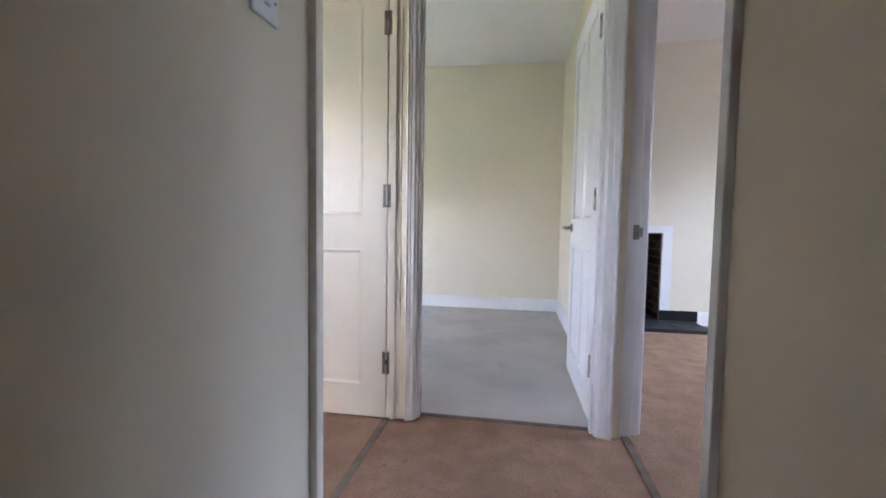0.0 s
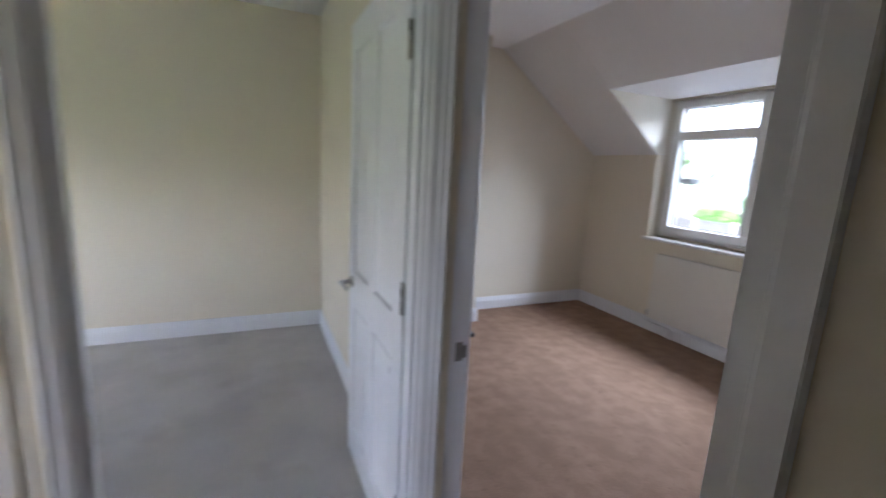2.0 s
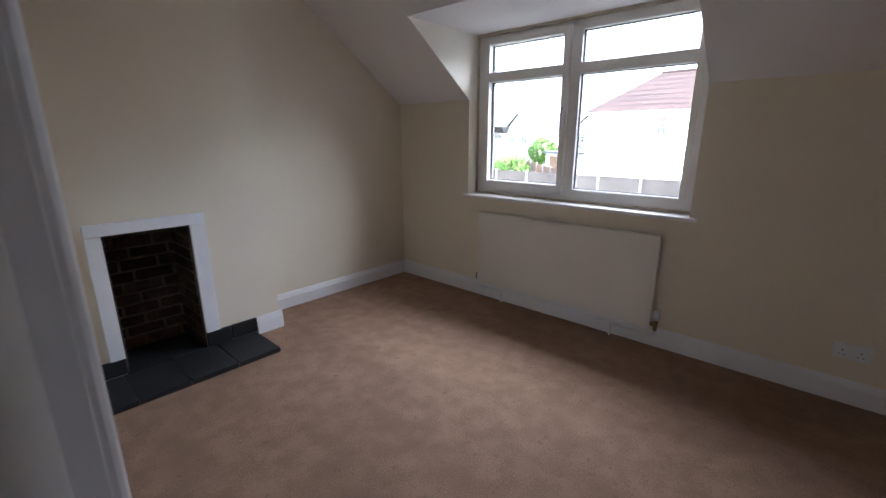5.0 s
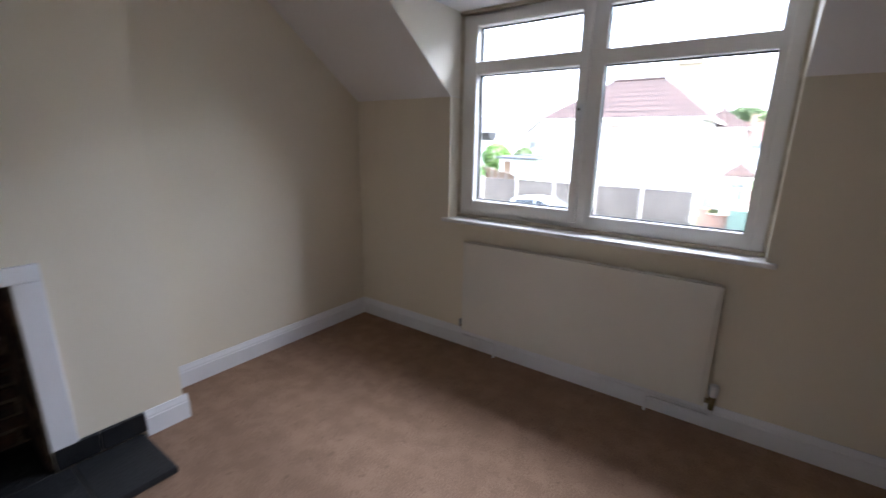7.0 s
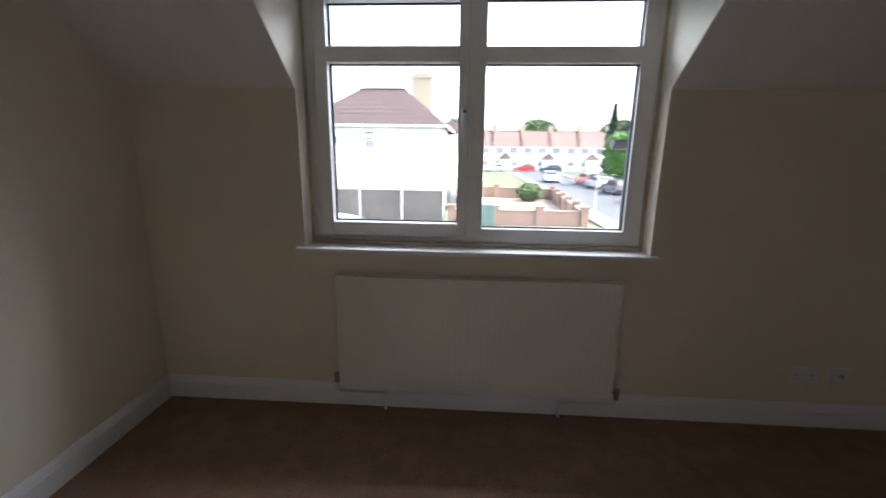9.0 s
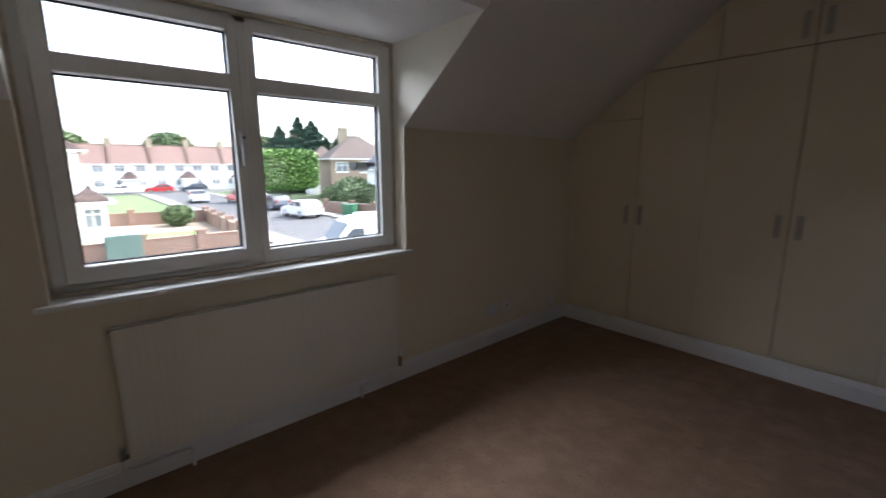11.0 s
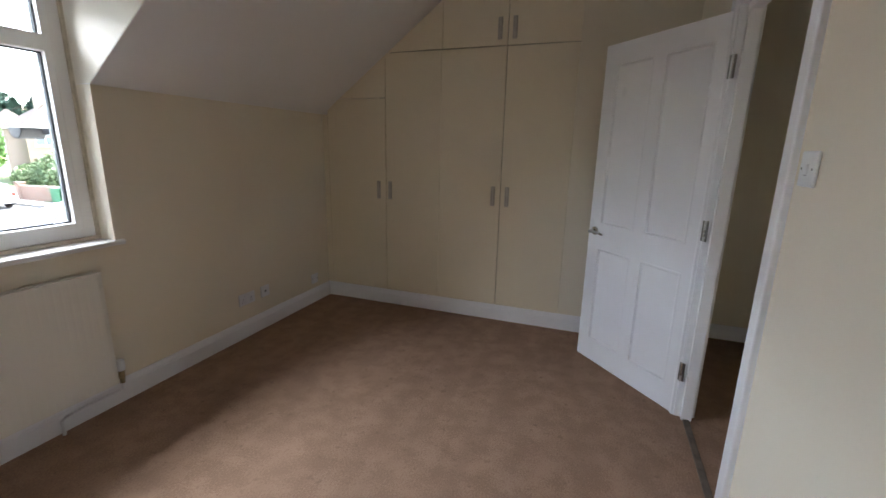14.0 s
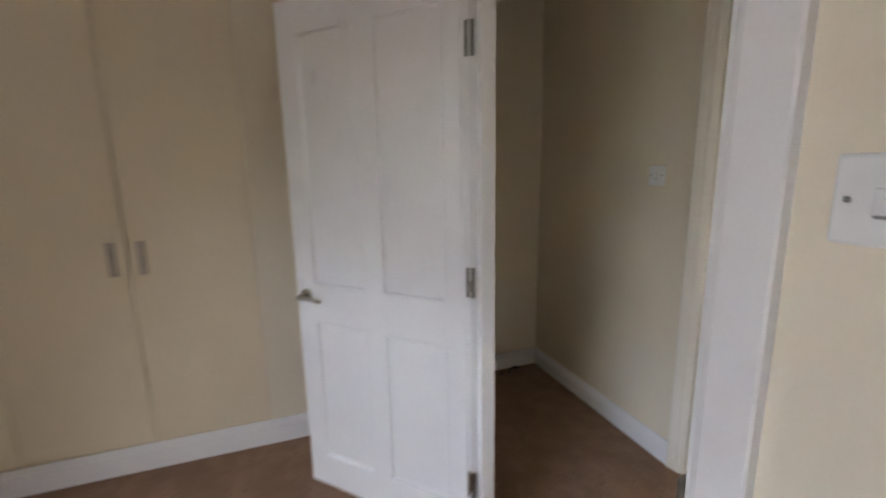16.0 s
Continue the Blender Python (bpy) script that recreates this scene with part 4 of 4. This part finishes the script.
house("gabled_house", "white gabled house with a blue-grey slate roof", pose(31.5, -20.1, GROUND, 0, 0, -90), 8.0, 9.0, 4.0, 8.3, RENDER_W, SLATES, False, [("front", 2.0, 0.9, 1.6, 1.4)], ridge_cut=0)
for x, y, w, rz in ((58, 40, 7, -110), (66, 33, 7, -100), (80, 30, 12, -95), (75, 52, 9, -120)):
    house("distant_house", "distant white house with a grey slate roof" if x == 58 else "distant white house with a faded red roof", pose(x, y, GROUND, 0, 0, rz), w, 8, 4.6, 7.4, RENDER_W, SLATES if x == 58 else ROOF_PINK, False, [("front", 2, 3.0, 1.4, 1.1), ("front", 5, 3.0, 1.4, 1.1)])
for x, y, w in ((46, 26, 5), (54, 27.5, 4)):
    sh = thing("garden_shed", "low dark flat-roofed garden outbuilding", "shed", pose(x, y, GROUND, 0, 0, -100))
    part("wall", boxes((0, w, 0, 3, 0, 2.2)), RENDER_W, sh)
    part("roof", boxes((-0.3, w + 0.3, -0.4, 3.2, 2.2, 2.42)), SLATES, sh)
    part("door", boxes((0.6, 1.6, -0.04, 0.0, 0, 1.9)), TIMBER_BROWN, sh)


def fence(name, label, x0, y0, x1, y1, n, h, timber):
    f = thing(name, label, "fence")
    a, b = Vector((x0, y0, GROUND)), Vector((x1, y1, GROUND))
    u = (b - a) / n
    ang = math.atan2(u.y, u.x)
    post = mesh_of("post", bevelled(boxes((-0.06, 0.06, -0.06, 0.06, 0, h + 0.12)), 0.02, 1), CONCRETE)
    L = u.length
    bm = bmesh.new()
    k = 0
    while 0.08 + k * 0.13 < L - 0.1:
        s = 0.08 + k * 0.13
        box(bm, s, s + 0.125, -0.012 + 0.012 * (k % 2), 0.004 + 0.012 * (k % 2), 0.2, h - 0.02)
        k += 1
    box(bm, 0.06, L - 0.06, -0.03, 0.03, h - 0.02, h + 0.02)
    box(bm, 0.06, L - 0.06, -0.025, 0.025, 0.0, 0.2)
    panel = mesh_of("panel", bm, timber)
    for i in range(n + 1):
        p = new("post", post)
        p.parent = f
        p.matrix_basis = Matrix.Translation(a + u * i) @ Matrix.Rotation(ang, 4, "Z")
        if i < n:
            q = new("panel", panel)
            q.parent = f
            q.matrix_basis = Matrix.Translation(a + u * i) @ Matrix.Rotation(ang, 4, "Z")
    return f


fence("timber_fence", "weathered grey timber panel fence with concrete posts", 24.9, 4.0, 24.9, 27.4, 10, 1.85, TIMBER)
fence("garden_fence", "brown timber panel garden fence with concrete posts", 27, 14.5, 44, 30, 10, 1.9, TIMBER_BROWN)
fence("garden_fence", "brown timber panel garden fence with concrete posts", 26.5, 19.5, 38, 34, 8, 1.7, TIMBER_BROWN)


def brick_wall(label, pts, h):
    g = thing("garden_wall", label, "garden wall")
    for (x0, y0), (x1, y1) in zip(pts, pts[1:]):
        a, b = Vector((x0, y0, 0)), Vector((x1, y1, 0))
        u = b - a
        m = Matrix.Translation((x0, y0, GROUND)) @ Matrix.Rotation(math.atan2(u.y, u.x), 4, "Z")
        part("wall", box(bmesh.new(), 0, u.length, -0.11, 0.11, 0, h, m), BRICKWORK, g)
        part("coping", box(bmesh.new(), 0, u.length, -0.14, 0.14, h, h + 0.06, m), BRICKWORK, g)
        n = max(1, round(u.length / 2.6))
        for i in range(0 if (x0, y0) == pts[0] else 1, n + 1):
            c = a + u * i / n
            part("pillar", boxes((c.x - 0.2, c.x + 0.2, c.y - 0.2, c.y + 0.2, GROUND, GROUND + h + 0.22), (c.x - 0.25, c.x + 0.25, c.y - 0.25, c.y + 0.25, GROUND + h + 0.22, GROUND + h + 0.3)), BRICKWORK, g)
    return g


brick_wall("orange brick garden wall with capped pillars", [(24.9, 3.6), (24.9, -3.6), (38.5, -4.4), (40, 2.6)], 0.85)
brick_wall("orange brick front wall with capped pillars", [(38.5, -14.3), (35.2, -15.2), (29.5, -16.6)], 0.95)
structure("lawn", boxes((27.0, 33.5, -2.4, 2.2, GROUND - 0.1, GROUND + 0.03)), mat("lawn_grass", (0.13, 0.22, 0.05), 0.95, (0.1, 0.17, 0.04), 0.8, 12, 0.4, 0.5), "small green lawn inside the brick wall", "lawn")
structure("gravel_bed", boxes((25.0, 39.5, -4.2, 2.9, GROUND - 0.1, GROUND + 0.01)), GRAVEL, "pale gravel round the lawn", "gravel")
cb = thing("utility_cabinet", "grey-green metal street cabinet by the brick wall", "street cabinet", pose(24.3, 1.9, GROUND + 0.11))
part("body", bevelled(boxes((-0.2, 0.2, -0.65, 0.65, 0, 1.15)), 0.03), CABINET, cb)
part("door", boxes((-0.22, -0.2, -0.6, -0.01, 0.1, 1.08)), CABINET, cb)
part("door", boxes((-0.22, -0.2, 0.01, 0.6, 0.1, 1.08)), CABINET, cb)
for x, y in ((34.8, -14.5), (34.1, -14.7)):
    wb = thing("wheelie_bin", "green plastic wheelie bin by the front wall", "bin", pose(x, y, GROUND - 0.02, 0, 0, 20), "bins by the wall")
    part("body", prism(bmesh.new(), [(-0.25, 0.05), (0.25, 0.05), (0.3, 0.95), (-0.3, 0.95)], -0.3, 0.3, "x"), BIN_GREEN, wb)
    part("lid", bevelled(boxes((-0.33, 0.33, -0.34, 0.34, 0.951, 1.02)), 0.02), BIN_GREEN, wb)
    for s in (-0.28, 0.28):
        part("wheel", tube(bmesh.new(), [(s - 0.03, 0.22, 0.1), (s + 0.03, 0.22, 0.1)], 0.1, 12), TYRE, wb)


# ---- vehicles ----
def vehicle(name, label, category, m, paint, profile, glass, L, W, wheels, roof_in=0.12, group=""):
    """Profile and glass outlines in (length, height); the cabin narrows to the roof."""
    c = thing(name, label, category, m, group)
    zb = 0.9
    bm = bmesh.new()
    v0, v1 = [], []
    for x, z in profile:
        k = max(0, z - zb) / 0.6 * roof_in
        v0.append(bm.verts.new((x, -W / 2 + k, z)))
        v1.append(bm.verts.new((x, W / 2 - k, z)))
    n = len(profile)
    bm.faces.new(v0)
    bm.faces.new(v1[::-1])
    for i in range(n):
        bm.faces.new((v0[i], v1[i], v1[(i + 1) % n], v0[(i + 1) % n]))
    part("body", bevelled(bm, 0.05, 3), paint, c, smooth=False)
    for out in glass:
        for s in (-1, 1):
            bm = bmesh.new()
            f = [bm.verts.new((x, s * (W / 2 - max(0, z - zb) / 0.6 * roof_in + 0.004), z)) for x, z in out]
            g2 = [bm.verts.new((x, s * (W / 2 - max(0, z - zb) / 0.6 * roof_in - 0.03), z)) for x, z in out]
            bm.faces.new(f)
            bm.faces.new(g2[::-1])
            for i in range(len(out)):
                j = (i + 1) % len(out)
                bm.faces.new((f[i], g2[i], g2[j], f[j]))
            part("side_window", bm, DARK_GLASS, c)
    return c


def finish_car(c, W, screens, wheels, front, rear):
    for (x0, z0), (x1, z1), k in screens:
        bm = bmesh.new()
        d = Vector((x1 - x0, 0, z1 - z0)).normalized()
        nn = Vector((-d.z, 0, d.x)) * 0.012
        if nn.z < 0:
            nn = -nn
        q = [Vector((x0, -W / 2 + 0.14, z0)), Vector((x0, W / 2 - 0.14, z0)), Vector((x1, W / 2 - 0.14 - k, z1)), Vector((x1, -W / 2 + 0.14 + k, z1))]
        a = [bm.verts.new(p + nn) for p in q]
        b = [bm.verts.new(p - nn) for p in q]
        bm.faces.new(a)
        bm.faces.new(b[::-1])
        for i in range(4):
            j = (i + 1) % 4
            bm.faces.new((a[i], b[i], b[j], a[j]))
        part("windscreen", bm, DARK_GLASS, c)
    for x in wheels:
        for s in (-1, 1):
            w = part("wheel", tube(bmesh.new(), [(x, s * (W / 2 - 0.2), 0.31), (x, s * (W / 2 - 0.19), 0.31), (x, s * (W / 2 + 0.0), 0.31), (x, s * (W / 2 + 0.01), 0.31)], [0.28, 0.31, 0.31, 0.28], 20), TYRE, c)
            part("rim", tube(bmesh.new(), [(x, s * (W / 2 - 0.1), 0.31), (x, s * (W / 2 + 0.016), 0.31)], 0.19, 14), CAR_SILVER, w)
    for s in (-1, 1):
        part("headlight", bevelled(boxes((front - 0.1, front + 0.01, s * (W / 2 - 0.3) - 0.16, s * (W / 2 - 0.3) + 0.16, 0.62, 0.78)), 0.02), WIN_GLASS, c)
        part("tail_light", bevelled(boxes((rear - 0.01, rear + 0.08, s * (W / 2 - 0.2) - 0.11, s * (W / 2 - 0.2) + 0.11, 0.72, 0.95)), 0.02), LAMP_RED, c)
    part("number_plate", boxes((rear - 0.012, rear + 0.02, -0.26, 0.26, 0.55, 0.66)), PLASTIC, c)
    return c


CAR_P = [(-2.05, 0.3), (-2.1, 0.6), (-2.0, 0.95), (-1.55, 1.4), (-0.9, 1.47), (0.0, 1.45), (0.9, 0.98), (1.85, 0.82), (2.08, 0.55), (2.05, 0.28)]
CAR_G = [[(-1.5, 0.98), (-1.35, 1.33), (-0.42, 1.38), (-0.42, 0.98)], [(-0.34, 0.98), (-0.34, 1.38), (0.0, 1.36), (0.68, 0.99)]]


def car(label, x, y, rz, paint):
    c = vehicle("car", label, "car", pose(x, y, GROUND, 0, 0, rz), paint, CAR_P, CAR_G, 4.2, 1.75, (-1.25, 1.3))
    return finish_car(c, 1.75, [((0.05, 1.43), (0.88, 1.0), -0.06), ((-1.6, 1.38), (-1.97, 1.0), -0.06)], (-1.25, 1.3), 2.05, -2.06)


car("white hatchback parked at the kerb of the side street", 36.5, -11.2, 5, CAR_WHITE)
car("silver hatchback parked by the timber fence", 21.2, 9.8, -90, CAR_SILVER)
car("dark hatchback parked in the side street", 45, -11.9, 5, CAR_DARK)
car("silver hatchback parked in the side street", 50.5, -11.8, 5, CAR_SILVER)
car("white hatchback parked in the far street", 60, -8.2, 175, CAR_WHITE)
car("red hatchback parked before the terrace", 87, -7.8, 90, CAR_RED)
car("dark hatchback parked before the terrace", 87, -13.0, 90, CAR_DARK)
car("white hatchback parked before the terrace", 87, -2.2, 90, CAR_WHITE)
car("red hatchback parked beyond the hedge", 56.5, -12.0, 8, CAR_RED)
VAN_P = [(-2.25, 0.3), (-2.3, 0.6), (-2.28, 1.75), (-2.15, 1.92), (0.7, 1.95), (1.0, 1.85), (1.6, 1.12), (2.25, 0.92), (2.4, 0.6), (2.35, 0.28)]
van = vehicle("van", "white panel van with a roof rack parked outside", "van", pose(17.6, -6.1, GROUND, 0, 0, 82), CAR_WHITE, VAN_P, [[(0.35, 1.08), (0.35, 1.62), (0.85, 1.62), (1.4, 1.1)]], 4.7, 1.85, (-1.4, 1.5), 0.1)
finish_car(van, 1.85, [((1.02, 1.84), (1.58, 1.15), 0.0)], (-1.4, 1.5), 2.36, -2.28)
rk = part("roof_rack", boxes((-2.1, 0.6, -0.62, -0.58, 2.0, 2.04), (-2.1, 0.6, 0.58, 0.62, 2.0, 2.04), (-1.9, -1.86, -0.62, 0.62, 1.92, 2.0), (-0.7, -0.66, -0.62, 0.62, 1.92, 2.0), (0.4, 0.44, -0.62, 0.62, 1.92, 2.0)), CAR_WHITE, van)
part("pipe_tube", tube(bmesh.new(), [(-2.1, 0.3, 2.14), (0.6, 0.3, 2.14)], 0.1, 12), CAR_WHITE, rk)


# ---- trees and shrubs ----
def foliage(rng, centre, radii, n, size, shell=0.55, cone=False, clipped=False):
    """Many small bent leaf clumps through a lumpy volume."""
    verts, faces = [], []
    lumps = [(Vector((rng.gauss(0, 1), rng.gauss(0, 1), rng.gauss(0, 1))).normalized(), rng.uniform(-0.18, 0.2)) for _ in range(14)]
    for _ in range(n):
        d = Vector((rng.gauss(0, 1), rng.gauss(0, 1), rng.gauss(0, 1))).normalized()
        r = rng.uniform(shell, 1) ** 0.6
        r *= 1 + sum(a * max(0, d.dot(l)) ** 4 for l, a in lumps)
        if cone:
            h = rng.random() ** 0.7
            tier = 0.82 + 0.18 * math.cos(h * 62)
            a = rng.uniform(0, 2 * math.pi)
            q = (1 - h) ** 0.85 * rng.uniform(0.55, 1.05) * tier * (1 + 0.2 * math.sin(3 * a + 7 * h))
            p = Vector((radii[0] * q * math.cos(a), radii[1] * q * math.sin(a), radii[2] * (2 * h - 1)))
        elif clipped:
            d = d / (abs(d.x) ** 6 + abs(d.y) ** 6 + abs(d.z) ** 6) ** (1 / 6)
            r = rng.uniform(0.7, 1) ** 0.5 * (1 + rng.gauss(0, 0.02))
            p = Vector((d.x * radii[0], d.y * radii[1], d.z * radii[2])) * r
        else:
            p = Vector((d.x * radii[0], d.y * radii[1], d.z * radii[2])) * r
        p += Vector(centre)
        u = Vector((rng.gauss(0, 1), rng.gauss(0, 1), rng.gauss(0, 1))).normalized()
        w = u.orthogonal().normalized()
        s = size * rng.uniform(0.6, 1.4)
        i = len(verts)
        verts += [p - u * s, p + w * s * 0.5, p + u * s, p - w * s * 0.5 + u.cross(w) * s * 0.3]
        faces += [(i, i + 1, i + 2), (i, i + 2, i + 3)]
    return verts, faces


def plant(name, label, category, x, y, height, radii, n, size, leaf, seed, cone=False, trunk=0.15, low=0.2, clipped=False):
    t = thing(name, label, category, pose(x, y, GROUND))
    rng = random.Random(seed)
    bm = bmesh.new()
    tube(bm, [(0, 0, 0), (0.05, 0, height * 0.3), (0, 0.05, height * 0.6), (0, 0, height * 0.85)], [trunk, trunk * 0.8, trunk * 0.5, trunk * 0.15], 8)
    for k in range(7):
        a = k * 2.4
        z = height * (0.25 + 0.07 * k)
        tube(bm, [(0, 0, z), (radii[0] * 0.4 * math.cos(a), radii[1] * 0.4 * math.sin(a), z + height * 0.1), (radii[0] * 0.75 * math.cos(a), radii[1] * 0.75 * math.sin(a), z + height * 0.16)], [trunk * 0.4, trunk * 0.25, trunk * 0.08], 6)
    part("trunk", bm, BARK, t)
    v, f = foliage(rng, (0, 0, low + radii[2]), radii, n, size, cone=cone, clipped=clipped)
    me = bpy.data.meshes.new("crown")
    me.from_pydata(v, [], f)
    me.materials.append(leaf)
    c = new("crown", me)
    c.parent = t
    return t


plant("hedge_tree", "dense bright green clipped tree beside the street", "tree", 54, -17.0, 6.4, (2.6, 3.3, 2.35), 14000, 0.2, LEAF, 1, low=1.5, clipped=True)
plant("conifer", "tall dark green conifer behind the houses", "tree", 72, -28.5, 11.5, (7.0, 7.0, 5.6), 12000, 0.4, LEAF_DARK, 2, True, 0.3, 0.3)
plant("conifer", "tall dark green conifer behind the houses", "tree", 76, -24.5, 10.5, (5.4, 5.4, 5.2), 8000, 0.4, LEAF_DARK, 3, True, 0.3, 0.3)
plant("conifer", "tall dark green conifer behind the houses", "tree", 73, -26.6, 12.0, (4.6, 4.6, 5.9), 9000, 0.38, LEAF_DARK, 6, True, 0.3, 0.3)
plant("conifer", "lower dark green conifer behind the houses", "tree", 69, -29.6, 8.6, (3.8, 3.8, 4.2), 5000, 0.36, LEAF_DARK, 7, True, 0.3, 0.3)
plant("conifer", "slim dark green conifer behind the terrace", "tree", 80, -22.0, 12.0, (1.8, 1.8, 5.8), 4000, 0.35, LEAF_DARK, 4, True, 0.25, 0.3)
plant("conifer", "tall dark green conifer behind the houses", "tree", 70, -33.0, 10.0, (5.5, 5.5, 4.9), 6000, 0.4, LEAF_DARK, 5, True, 0.3, 0.3)
for k, (x, y, h, r, s) in enumerate(((38.5, -18.0, 2.6, 2.2, 0.14), (41.5, -19.0, 3.0, 2.4, 0.15), (35.5, -19.0, 2.2, 1.6, 0.13), (44.5, -18.5, 2.2, 2.0, 0.14), (37.0, -2.3, 1.5, 1.05, 0.11), (41, 3.5, 1.8, 1.3, 0.12), (33, 22, 2.6, 1.8, 0.14), (37.5, 24.5, 2.4, 1.6, 0.14), (56, 32, 4.0, 2.2, 0.2), (62, 31, 3.4, 1.9, 0.2))):
    plant("shrub", "leafy green garden shrub", "shrub", x, y, h, (r, r, h * 0.48), 2600, s, LEAF if k in (6, 8) else LEAF_MID, 20 + k, low=0.05, trunk=0.06)
for k, (x, y) in enumerate(((112, 4), (114, -14), (112, -34), (75, 62), (100, -50))):
    plant("tree", "distant round green tree behind the roofs", "tree", x, y, 11.5, (4.5, 4.5, 3.2), 3000, 0.5, LEAF_MID, 40 + k, low=5.2, trunk=0.3)
pl = thing("street_post", "slim grey metal post at the kerb", "post", pose(30.5, -5.75, GROUND + 0.11))
part("pole", tube(bmesh.new(), [(0, 0, 0), (0, 0, 2.7)], [0.045, 0.04], 12), CONCRETE, pl)
part("cap", tube(bmesh.new(), [(0, 0, 2.7), (0, 0, 2.74)], [0.05, 0.03], 12), STEEL_DARK, pl)

# ---- eaves gutter ends beside the dormer ----
GUTTER = mat("black_gutter_plastic", (0.012, 0.012, 0.014), 0.4, (0.02, 0.02, 0.022), 6, 60, 0.02, 0.1)
for gy, sg in ((3.43, 1), (1.82, -1)):
    ge = thing("gutter", "short black half-round gutter end beside the dormer", "gutter", pose(4.2, gy, 1.42), "gutter ends")
    bm = bmesh.new()
    arc = [(0.056 * math.cos(math.pi + k * math.pi / 10), 0.056 * math.sin(math.pi + k * math.pi / 10)) for k in range(11)]
    prism(bm, arc + [(x * 0.92, z * 0.92) for x, z in arc[::-1]], 0, sg * 0.11, "y")
    part("channel", bm, GUTTER, ge)
    part("stop_end", prism(bmesh.new(), arc, 0, sg * 0.006, "y"), GUTTER, ge)
    part("bracket", boxes((-0.25, -0.05, min(sg * 0.09, sg * 0.11), max(sg * 0.09, sg * 0.11), -0.03, 0.0)), GUTTER, ge, "black bracket arm fixed to the wall")

# ---- dirt in the landing corner ----
rng = random.Random(31)
fl = thing("dirt_pile", "dark crumbs of dirt on the carpet at the wall", "dirt", pose(0.11, LY0 + 0.055, 0))
for k in range(9):
    cx, cy, cr = rng.uniform(-0.09, 0.09), rng.uniform(-0.02, 0.03), rng.uniform(0.008, 0.018)
    bm = bmesh.new()
    bmesh.ops.create_icosphere(bm, subdivisions=1, radius=cr)
    for v in bm.verts:
        v.co = Vector((v.co.x * rng.uniform(1.0, 1.7) + cx, v.co.y * rng.uniform(0.8, 1.4) + cy, max(0, v.co.z * rng.uniform(0.6, 1.0) + cr * 0.4)))
    part("crumb", bm, SHADE_AND_DIRT, fl)
